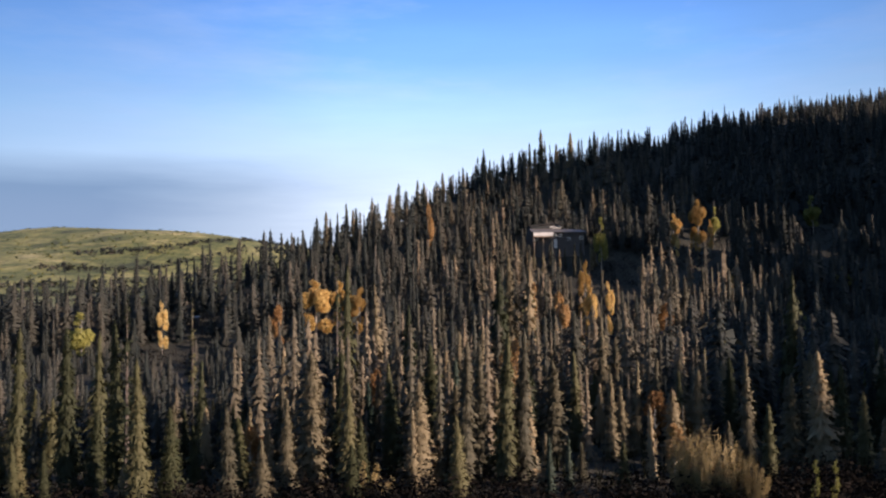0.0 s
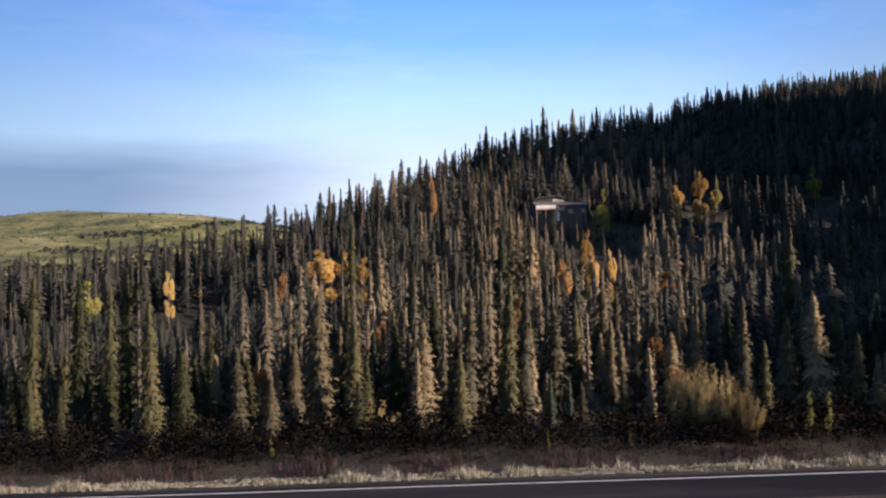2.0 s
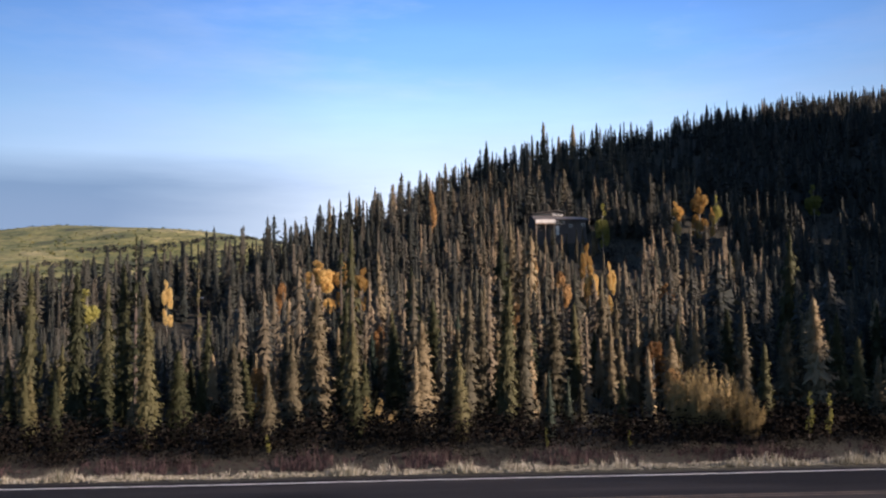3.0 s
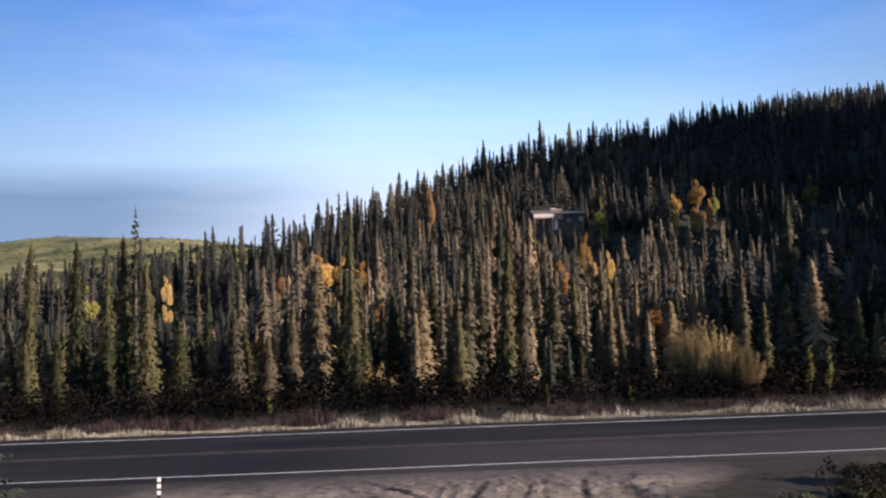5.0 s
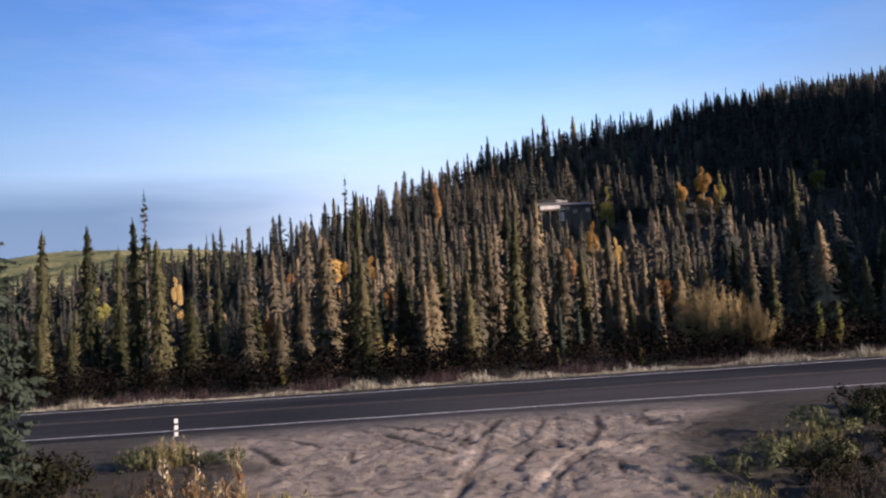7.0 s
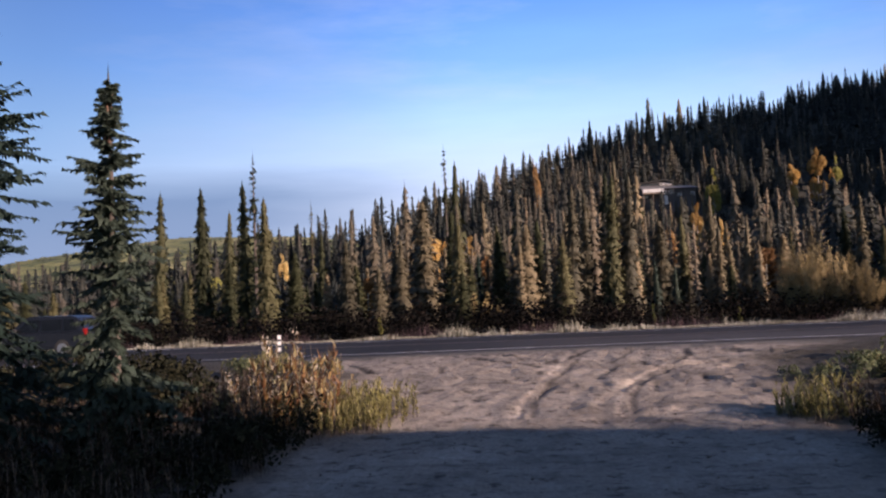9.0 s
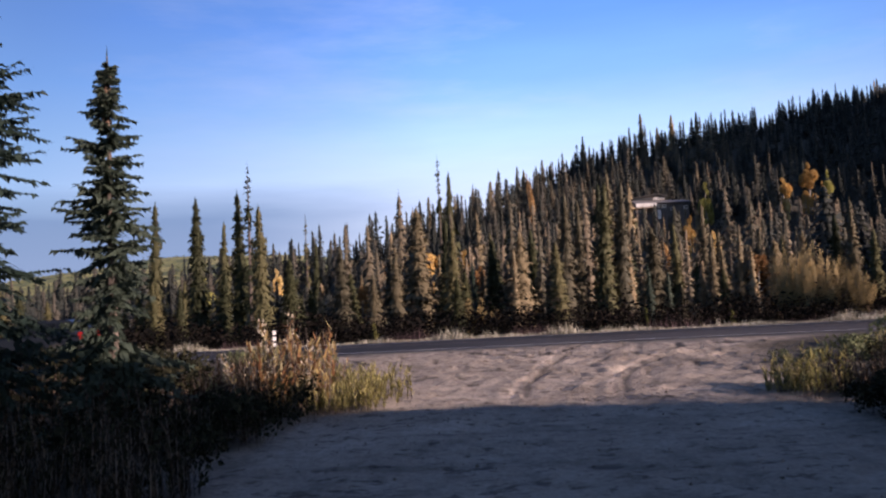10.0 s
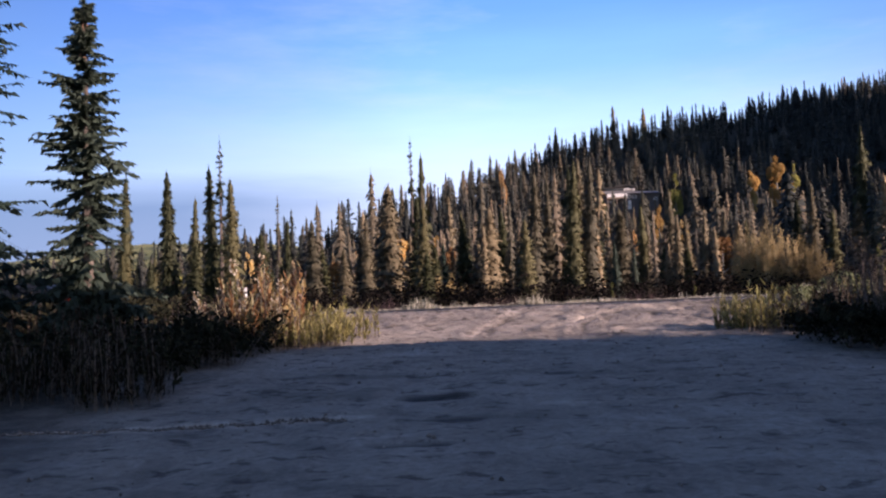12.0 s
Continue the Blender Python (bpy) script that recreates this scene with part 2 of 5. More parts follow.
_litter = ramp(_nt, noise_of(_nt, 5.0, 6.0, 0.8), [(0.3, (0.012, 0.011, 0.009)), (0.6, (0.036, 0.031, 0.022)), (0.8, (0.10, 0.085, 0.055))])
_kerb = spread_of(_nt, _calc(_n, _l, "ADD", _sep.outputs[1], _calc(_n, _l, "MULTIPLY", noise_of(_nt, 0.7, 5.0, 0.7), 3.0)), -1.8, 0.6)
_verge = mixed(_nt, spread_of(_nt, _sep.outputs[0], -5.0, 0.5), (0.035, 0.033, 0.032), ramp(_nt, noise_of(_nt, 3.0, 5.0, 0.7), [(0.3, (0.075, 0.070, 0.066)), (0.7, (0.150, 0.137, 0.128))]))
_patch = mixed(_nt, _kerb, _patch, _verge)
_l.new(mixed(_nt, _edge, mixed(_nt, 1.0, _patch, _grit, "MULTIPLY"), _litter), _b.inputs["Base Color"])
_rough = _calc(_n, _l, "ADD", noise_of(_nt, 22.0, 6.0, 0.8), _calc(_n, _l, "MULTIPLY", noise_of(_nt, 5.0, 4.0, 0.7), 2.0))
bumped(_nt, _b, _rough, 0.9, 0.035)


def painted(name, colour, rough=0.6, metal=0.0, wear=0.75, scale=3.0):
    m, nodes, links, b = material(name, rough, metal)
    c = ramp(m.node_tree, noise_of(m.node_tree, scale, 5.0, 0.7), [(0.3, tuple(v * wear for v in colour)), (0.6, colour)])
    links.new(c, b.inputs["Base Color"])
    return m


LINE_WHITE = painted("white_road_paint", (0.80, 0.80, 0.78), 0.6, wear=0.75, scale=2.0)
LINE_YELLOW = painted("faded_yellow_road_paint", (0.17, 0.125, 0.085), 0.7, wear=0.25, scale=1.2)


# ---- the lie of the land ----
CREST = np.array([(-400, 120, 0), (-160, 120, 0), (-75, 130, 2.5), (-36, 150, 11), (-10, 195, 25), (28, 248, 46), (67, 258, 54), (182, 377, 91), (300, 480, 124), (600, 720, 190), (3000, 1500, 260)], float)


def ground_z(x, y):
    """Height of the ground: level by the road, a long wooded slope ahead that falls away to the left, a bare rounded
    hill far off, and unseen rises at right and behind added to cast shade.
    """
    x, y = np.asarray(x, float), np.asarray(y, float)
    yc, zc = np.interp(x, CREST[:, 0], CREST[:, 1]), np.interp(x, CREST[:, 0], CREST[:, 2])
    y0 = 92.0 + 0.02 * np.abs(x)
    t = (y - y0) / np.maximum(yc - y0, 20)
    up = np.where(t < 1, 0.5 * (t + np.sqrt(t * t + 0.006)), 1.0)
    z = zc * np.where(t < 1, np.minimum(up, 1.0) ** 1.25, np.exp(-((t - 1) * 0.45) ** 2))
    far = 138 * np.exp(-(((x + 720) / 560) ** 2 + ((y - 1750) / 520) ** 2))
    far = far + 45 * np.exp(-(((x + 150) / 420) ** 2 + ((y - 1500) / 380) ** 2))
    far = far + 9 * np.sin(x * 0.011 + y * 0.004) * np.sin(y * 0.009 + 1) * np.clip((y - 700) / 600, 0, 1) * np.exp(-((y - 1500) / 900) ** 2)
    dip = -0.35 * np.clip((y - 8.6) / 2.5, 0, 1)
    back = -0.95 * np.clip((-y - 7.0) / 20.0, 0, 1) ** 0.8
    rough = 0.12 * np.sin(x * 0.9 + 2 * np.sin(y * 0.31)) * np.sin(y * 0.8 + 1.3 * np.sin(x * 0.4)) * np.clip((np.abs(y - 3.6) - 5.5) / 6.0, 0, 1) * np.clip((np.abs(y + 16) - 16.0) / 8.0, 0, 1)
    # Unseen ridges far to the right, shaped only to shade slope and trees.
    shade_spur = np.maximum(np.maximum(190 * np.exp(-(((x - 340) / 110) ** 2 + ((y - 170) / 125) ** 2)), 145 * np.exp(-(((x - 250) / 55) ** 2 + ((y - 120) / 36) ** 2))), np.maximum(97.5 * np.exp(-(((x - 250) / 70) ** 2 + ((y - 46) / 26) ** 2)), (82 * np.exp(-np.minimum(np.abs(y + 67.6) / 42, 3) ** 8) + 8 * np.exp(-((y + 97) / 8) ** 2) + 76 * np.exp(-np.minimum(np.abs(y - 6) / 35, 3) ** 8)) * np.exp(-((x - 250) / 60) ** 2)))
    # Unseen bank added at the right, to cast the pull-out's shade edge.
    bank = (10.5 - 0.19 * np.clip(x - 31, -3, 10)) * np.exp(-((y + 30.5) / 5.5) ** 2) * np.clip((x - 7) / 9, 0, 1) ** 2 * (3 - 2 * np.clip((x - 7) / 9, 0, 1)) * np.clip((110 - x) / 20, 0, 1)
    return z + far + dip + back + rough + shade_spur + bank


def gz(x, y):
    return float(ground_z(x, y))


# ---- mesh helpers ----
def mesh_from(name, verts, faces, mats, index=None, smooth=False):
    me = bpy.data.meshes.new(name)
    me.from_pydata([tuple(v) for v in verts], [], [tuple(int(i) for i in f) for f in faces])
    for m in mats if isinstance(mats, (list, tuple)) else [mats]:
        me.materials.append(m)
    if index is not None:
        me.polygons.foreach_set("material_index", np.asarray(index, np.int32))
    if smooth:
        me.polygons.foreach_set("use_smooth", np.ones(len(me.polygons), bool))
    me.update()
    return me


def tri_mesh(name, tris, mat, outward=None, tint=None, soft=0.75):
    """A mesh of loose triangles from an array (n, 3, 3). outward: which way the foliage faces at each corner, for soft shading; tint: a shade of its own for each triangle."""
    tris = np.array(tris, np.float32)
    n = len(tris)
    if outward is not None:
        flat = np.cross(tris[:, 1] - tris[:, 0], tris[:, 2] - tris[:, 0])
        flat /= np.linalg.norm(flat, axis=1)[:, None] + 1e-9
        turned = (flat * outward.mean(1)).sum(1) < 0
        tris[turned] = tris[turned][:, ::-1]
        outward = np.array(outward, np.float32)
        outward[turned] = outward[turned][:, ::-1]
        flat[turned] *= -1
        normals = soft * outward + (1.1 - soft) * flat[:, None]
        normals /= np.linalg.norm(normals, axis=2)[:, :, None] + 1e-9
    me = bpy.data.meshes.new(name)
    me.vertices.add(n * 3)
    me.vertices.foreach_set("co", tris.reshape(-1))
    me.loops.add(n * 3)
    me.loops.foreach_set("vertex_index", np.arange(n * 3, dtype=np.int32))
    me.polygons.add(n)
    me.polygons.foreach_set("loop_start", np.arange(0, n * 3, 3, dtype=np.int32))
    me.materials.append(mat)
    me.update(calc_edges=True)
    if outward is not None:
        me.attributes.new("custom_normal", "FLOAT_VECTOR", "POINT").data.foreach_set("vector", normals.astype(np.float32).reshape(-1))
    if tint is not None:
        me.attributes.new("tint", "FLOAT", "FACE").data.foreach_set("value", np.asarray(tint, np.float32))
    return me


def from_axis(tris, lift=0.3):
    """Outward directions of a crown about its upright axis."""
    o = np.array(tris, float)
    o[:, :, 2] = 0
    o /= np.linalg.norm(o, axis=2)[:, :, None] + 1e-6
    o[:, :, 2] = lift
    return o / np.sqrt(1 + lift * lift)


def from_centre(tris, centre, flat=0.8):
    o = np.array(tris, float) - np.asarray(centre)
    o[:, :, 2] *= flat
    return o / (np.linalg.norm(o, axis=2)[:, :, None] + 1e-6)


def part(name, bm, mat, parent, label=""):
    if isinstance(bm, bpy.types.Mesh):
        me = bm
    else:
        me = bpy.data.meshes.new(name)
        bm.to_mesh(me)
        bm.free()
    if mat is not None and not me.materials:
        me.materials.append(mat)
    ob = new(name, me)
    ob.parent = parent
    if label:
        ob["label"] = label
    return ob


def tube(bm, points, radii, sides=6):
    """A tapered limb through points."""
    rings = []
    for n, (p, r) in enumerate(zip(points, radii)):
        p = Vector(p)
        d = (Vector(points[min(n + 1, len(points) - 1)]) - Vector(points[max(n - 1, 0)])).normalized()
        u = d.orthogonal().normalized()
        v = d.cross(u)
        rings.append([bm.verts.new(p + r * (math.cos(k * math.tau / sides) * u + math.sin(k * math.tau / sides) * v)) for k in range(sides)])
    for one, two in zip(rings, rings[1:]):
        for k in range(sides):
            bm.faces.new((one[k], one[(k + 1) % sides], two[(k + 1) % sides], two[k]))
    bm.faces.new(rings[-1])
    return bm


def box(bm, x0, x1, y0, y1, z0, z1, bevel=0.0):
    made = bmesh.ops.create_cube(bm, size=1.0, matrix=Matrix.Translation(((x0 + x1) / 2, (y0 + y1) / 2, (z0 + z1) / 2)) @ Matrix.Diagonal((x1 - x0, y1 - y0, z1 - z0, 1)))
    if bevel:
        edges = list({e for v in made["verts"] for e in v.link_edges})
        bmesh.ops.bevel(bm, geom=edges, offset=bevel, segments=2, affect="EDGES")
    return bm


# ---- plants ----
def spruce_crown(rng, h, r, step, per, twigs, low=0.08, droop=0.35, shape=0.75, ragged=0.35, width=0.16, club=0.0, hang=0.9, wild=0.12, top=0.985):
    """Sprays of a spruce as loose triangles: whorls of drooping boughs, each with side twigs. h, r: height and widest radius."""
    zs = []
    z = h * low
    while z < h * top:
        zs.append(z)
        z += step * rng.uniform(0.6, 1.4) * (0.55 + 0.45 * (1 - z / h) + 0.1)
    zs = np.array(zs)
    zz = np.repeat(zs, per) + rng.normal(0, step * 0.25, len(zs) * per)
    n = len(zz)
    t = np.clip(zz / h, 0, 1)
    whorl = np.repeat(rng.uniform(1 - ragged, 1 + ragged * 0.6, len(zs)), per)
    reach = r * (np.clip(1 - t, 0.02, 1) ** shape) * np.clip((t - low) / 0.10 + 0.55, 0, 1) * whorl * rng.uniform(0.62, 1.12, n)
    reach = reach + club * r * np.exp(-((t - 0.93) / 0.035) ** 2) * rng.uniform(0.5, 1, n)
    reach = np.maximum(reach, 0.05)
    az = rng.uniform(0, math.tau, n)
    out = np.stack([np.cos(az), np.sin(az), np.zeros(n)], 1)
    side = np.stack([-np.sin(az), np.cos(az), np.zeros(n)], 1)
    slope = droop * (1.25 - 1.9 * t) + rng.normal(0, wild, n)
    base = np.stack([np.zeros(n), np.zeros(n), zz], 1)
    up = np.array([0, 0, 1.0])

    def along(s):
        """The bough at a share s of its reach: down at first, the tip turned up a little."""
        s = np.asarray(s)
        return base + out * (reach * s)[:, None] - up * (reach * slope * (s * 1.25 - 0.35 * s * s))[:, None]

    w = width * (0.6 + 0.8 * reach / r)
    one = np.ones(n)
    tris = [np.stack([along(0.05 * one) - side * w[:, None] * 0.25, along(0.05 * one) + side * w[:, None] * 0.25 , along(one)], 1)]
    for k in range(twigs):
        s = (k + rng.uniform(0.3, 1.0, n)) / twigs
        for sign in (-1, 1):
            root = along(s * 0.9)
            ln = np.minimum(w * rng.uniform(0.9, 2.1, n) * (1.15 - 0.6 * s), reach * 0.8)
            ahead = out * (ln * rng.uniform(0.3, 1.0, n))[:, None]
            tip = root + sign * side * (ln * rng.uniform(0.35, 1.0, n))[:, None] + ahead - up * (ln * hang * rng.uniform(0.1, 1.3, n))[:, None]
            wide = out * (ln * 0.36)[:, None] + up * (ln * rng.uniform(-0.25, 0.3, n))[:, None]
            tris.append(np.stack([root - wide, root + wide, tip], 1))
    lead = np.array([[[-0.03, 0, h * 0.93], [0.03, 0, h * 0.93], [0, 0, h * 1.01]], [[0, -0.03, h * 0.93], [0, 0.03, h * 0.93], [0, 0, h * 1.01]]])
    return np.concatenate([np.concatenate(tris), lead])


def skirts(rng, h, r, tiers, points, low=0.05, shape=0.7, droop=0.45, ragged=0.3):
    """The dense inner body of a spruce: overlapping tiers of drooping boughs, each tier a ragged star about the trunk."""
    tris = []
    for k in range(tiers):
        t = low + (0.95 - low) * (1 - (1 - k / tiers) ** 1.15)
        reach = max(r * (1 - t) ** shape * min(1.0, 0.6 + (t - low) / 0.12) * rng.uniform(1 - ragged, 1 + ragged * 0.5), 0.02 * h)
        turn = rng.uniform(0, math.tau)
        a = turn + (np.arange(points * 2) + rng.uniform(-0.3, 0.3, points * 2)) * math.pi / points
        long = np.arange(points * 2) % 2 == 0
        d = reach * np.where(long, rng.uniform(0.75, 1.15, points * 2), rng.uniform(0.35, 0.6, points * 2))
        z = h * t - d * droop * rng.uniform(0.6, 1.3, points * 2)
        ring = np.stack([np.cos(a) * d, np.sin(a) * d, np.maximum(z, 0.02 * h)], 1)
        top = np.array([0, 0, min(h * t + max(reach * 0.55, h * 0.05), h)])
        tris.append(np.stack([np.broadcast_to(top, ring.shape), ring, np.roll(ring, -1, 0)], 1))
    return np.concatenate(tris)


def spruce_kind(name, seed, h, r, mat, body=34, **kw):
    """One spruce, standing at the origin: an Empty with its trunk and its crown."""
    rng = np.random.default_rng(seed)
    root = new(name)
    bm = bmesh.new()
    bend = rng.normal(0, 0.012, 2) * h
    pts = [(bend[0] * math.sin(3 * s) * 0.2, bend[1] * math.sin(2.4 * s) * 0.2, h * s - 0.15) for s in (0, 0.25, 0.5, 0.75, 0.97)]
    tube(bm, pts, [0.014 * h + 0.01, 0.011 * h, 0.008 * h, 0.004 * h, 0.006])
    part("trunk", bm, BARK, root)
    tris = np.concatenate([spruce_crown(rng, h, r, **kw), skirts(rng, h, r * 0.8, body, 9, kw["low"], kw.get("shape", 0.75), 0.55, 0.45)])
    part("crown", tri_mesh("crown", tris, mat, from_axis(tris), soft=0.88), None, root)
    return root


def leaf_cloud(rng, centres, radii, count, size):
    """Small leaves, two triangles each, in clumps about centres."""
    centres, radii = np.asarray(centres, float), np.asarray(radii, float)
    pick = rng.choice(len(centres), count, p=radii ** 2 / (radii ** 2).sum())
    d = rng.normal(0, 1, (count, 3))
    d /= np.linalg.norm(d, axis=1)[:, None]
    p = centres[pick] + d * (radii[pick] * rng.uniform(0.35, 1.05, count) ** 0.6)[:, None] * np.array([1, 1, 1.15])
    u = rng.normal(0, 1, (count, 3))
    u /= np.linalg.norm(u, axis=1)[:, None]
    v = np.cross(u, rng.normal(0, 1, (count, 3)))
    v /= np.linalg.norm(v, axis=1)[:, None]
    s = (size * rng.uniform(0.6, 1.4, count))[:, None]
    a, b, c, e = p - u * s, p + v * s * 0.6, p + u * s, p - v * s * 0.6
    return np.concatenate([np.stack([a, b, c], 1), np.stack([a, c, e], 1)])


def leafy_kind(name, seed, h, r, mat, bark, leaves, size, stems=1, low=0.3):
    """A small broadleaved tree or bush: stems with limbs, and a crown of clumped leaves."""
    rng = np.random.default_rng(seed)
    root = new(name)
    bm = bmesh.new()
    centres, radii = [], []
    for s in range(stems):
        a = rng.uniform(0, math.tau)
        lean = (0.0 if stems == 1 else r * rng.uniform(0.2, 0.75))
        top = h * (1.0 if s == 0 else rng.uniform(0.6, 1.0))
        foot = Vector((math.cos(a) * lean * 0.25, math.sin(a) * lean * 0.25, -0.1))
        tip = Vector((math.cos(a) * lean, math.sin(a) * lean, top * 0.95))
        mid = foot.lerp(tip, 0.5) + Vector((rng.normal(0, 0.04), rng.normal(0, 0.04), 0)) * h * 0.4
        tube(bm, [foot, mid, tip], [0.016 * top + 0.008, 0.010 * top + 0.004, 0.006] if stems == 1 else [0.006 * top + 0.003, 0.004 * top + 0.002, 0.003], 5)
        for k in range(16 if stems == 1 else 5):
            q = rng.uniform(low, 1.0)
            p = foot.lerp(tip, q)
            b = rng.uniform(0, math.tau)
            ln = (r if stems == 1 else r * 0.45) * rng.uniform(0.45, 1.0) * (1.15 - 0.75 * max(0, (q - 0.45) / 0.55)) * (0.7 if q < low + 0.12 else 1)
            end = p + Vector((math.cos(b) * ln, math.sin(b) * ln, ln * rng.uniform(0.3, 0.9)))
            tube(bm, [p, p.lerp(end, 0.5) + Vector((0, 0, 0.04)), end], [0.006 * top, 0.004 * top, 0.004] if stems == 1 else [0.0025 * top, 0.0018 * top, 0.002], 4)
            centres.append(tuple(p.lerp(end, 0.75)))
            radii.append(max(0.12, ln * (rng.uniform(0.38, 0.72) if stems == 1 else rng.uniform(0.4, 0.65))))
        centres.append(tuple(tip))
        radii.append(r * (0.22 if stems == 1 else 0.2))
    part("trunk", bm, bark, root)
    tris = leaf_cloud(rng, centres, radii, leaves, size)
    part("crown", tri_mesh("crown", tris, mat, from_centre(tris, (0, 0, h * 0.45), 0.6), soft=0.3), None, root)
    return root


def fan_bush_kind(name, seed, h, r, mat, bark, stems, leaves, size):
    """A willow thicket: many slender stems fanning up from one foot, leafy along their upper parts."""
    rng = np.random.default_rng(seed)
    root = new(name)
    bm = bmesh.new()
    pts = []
    for s in range(stems):
        a, lean = rng.uniform(0, math.tau), r * math.sqrt(rng.uniform(0.0, 1.0))
        top = h * rng.uniform(0.6, 1.0) * (1.0 - 0.38 * (lean / r) ** 2)
        foot = Vector((math.cos(a) * lean * 0.3, math.sin(a) * lean * 0.3, -0.1))
        tip = Vector((math.cos(a) * lean, math.sin(a) * lean, top))
        mid = foot.lerp(tip, 0.55) - Vector((math.cos(a), math.sin(a), 0)) * lean * 0.12 + Vector((rng.normal(0, 0.06), rng.normal(0, 0.06), 0))
        tube(bm, [foot, mid, tip], [0.022, 0.014, 0.004], 4)
        for _ in range(leaves // stems):
            q = rng.uniform(0.25, 1.0) ** 0.8
            p = foot.lerp(mid, q / 0.55) if q < 0.55 else mid.lerp(tip, (q - 0.55) / 0.45)
            pts.append((p.x, p.y, p.z))
    part("stem", bm, bark, root)
    n = len(pts)
    p = np.array(pts) + rng.normal(0, 0.11, (n, 3))
    u = rng.normal(0, 0.6, (n, 3)) + np.array([0, 0, 0.7])
    u /= np.linalg.norm(u, axis=1)[:, None]
    v = np.cross(u, rng.normal(0, 1, (n, 3)))
    v /= np.linalg.norm(v, axis=1)[:, None]
    k = (size * rng.uniform(0.6, 1.5, n))[:, None]
    one, two, tip, four = p - u * k, p + v * k * 0.4, p + u * k, p - v * k * 0.4
    tris = np.concatenate([np.stack([one, two, tip], 1), np.stack([one, tip, four], 1)])
    part("crown", tri_mesh("crown", tris, mat, from_centre(tris, (0, 0, h * 0.3), 0.6), soft=0.6), None, root)
    return root


def stand(kind, x, y, h, base_h, turn=0.0, wide=1.0, lean=(0.0, 0.0)):
    """A copy of a plant kind, set on the ground with the height h."""
    k = h / base_h
    ob = copy_thing(kind, pose(x, y, gz(x, y) - 0.03, lean[0], lean[1]) @ pose(0, 0, 0, 0, 0, turn))
    ob.scale = (k * wide, k * wide, k)
    return ob


def discard(ob):
    for o in (*ob.children_recursive, ob):
        bpy.data.objects.remove(o)


# ---- ground, road, pad ----
def steps(*spans):
    """Grid lines: (from, to, spacing) spans one after another."""
    out = []
    for a, b, s in spans:
        out += list(np.arange(a, b, s))
    return np.array(out + [spans[-1][1]])


def sheet(name, xs, ys, zf, mat):
    X, Y = np.meshgrid(xs, ys)
    Z = zf(X, Y)
    verts = np.stack([X, Y, Z], -1).reshape(-1, 3)
    nx, ny = len(xs), len(ys)
    i, j = np.meshgrid(np.arange(nx - 1), np.arange(ny - 1))
    k = (j * nx + i).reshape(-1)
    faces = np.stack([k, k + 1, k + nx + 1, k + nx], 1)
    return new(name, mesh_from(name, verts, faces, mat, smooth=True))


def under(X, Y):
    """The ground, let down a little where the road and the pad lie on it."""
    z = ground_z(X, Y)
    road = np.clip(1 - np.abs(Y - 3.65) / 4.2, 0, 1) > 0
    pad = (Y < 1) & (Y > -39) & (X > -15.5) & (X < 13.5)
    return z - 0.12 * road - 0.10 * pad


gx = steps((-4200, -1200, 150), (-1200, -240, 30), (-240, -60, 6), (-60, 70, 1.5), (70, 400, 8), (400, 1200, 50), (1200, 4200, 200))
gy = steps((-1500, -150, 75), (-150, -45, 6), (-45, 30, 1.0), (30, 130, 3), (130, 480, 6), (480, 1000, 26), (1000, 2400, 28), (2400, 4200, 150))
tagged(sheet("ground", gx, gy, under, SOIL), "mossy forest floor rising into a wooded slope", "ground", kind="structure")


def road_z(X, Y):
    """A cambered carriageway with worn shoulders."""
    return 0.03 - 0.012 * np.abs(Y - 3.65) ** 1.2 * 0.35 + 0.006 * np.sin(X * 0.35 + Y)


def strip(name, x0, x1, y0, y1, lift, mat, seg=0.6, rows=1):
    """A painted strip that follows the road's surface."""
    return sheet(name, np.arange(x0, x1 + seg, seg), np.linspace(y0, y1, rows + 1), lambda X, Y: road_z(X, Y) + lift, mat)


road = tagged(sheet("road", steps((-320, -60, 10), (-60, 60, 0.8), (60, 400, 10)), steps((-0.75, 8.35, 0.35)), road_z, ASPHALT), "worn grey asphalt two-lane road along the forest", "road", kind="structure")
for y, mat, w, name in ((0.0, LINE_WHITE, 0.085, "white edge line painted on the road"), (7.3, LINE_WHITE, 0.12, "white edge line painted on the road"), (3.52, LINE_YELLOW, 0.10, "faded yellow centre line on the road"), (3.80, LINE_YELLOW, 0.10, "faded yellow centre line on the road")):
    line = strip("road_line", -300, 380, y - w / 2, y + w / 2, 0.006, mat)
    tagged(line, name, "road marking", kind="structure")

ruts = np.random.default_rng(5)
RUTS = [((ruts.uniform(-4, 8), ruts.uniform(-16, 2)), ruts.uniform(2.5, 11), ruts.uniform(-3.1, 2.4), ruts.uniform(0.07, 0.13), ruts.uniform(0.5, 1.0)) for _ in range(34)]
RUTS += [((-3.2, -4.0), 5.0, -0.35, 0.12, 0.6), ((-2.4, -4.6), 5.6, -0.3, 0.10, 0.6), ((6.5, -4.5), 4.0, 2.5, 0.12, 0.7), ((-8.0, -9.5), 10.0, -0.1, 0.12, 0.6), ((9.5, -13.0), 8.0, 2.2, 0.13, 0.6)]


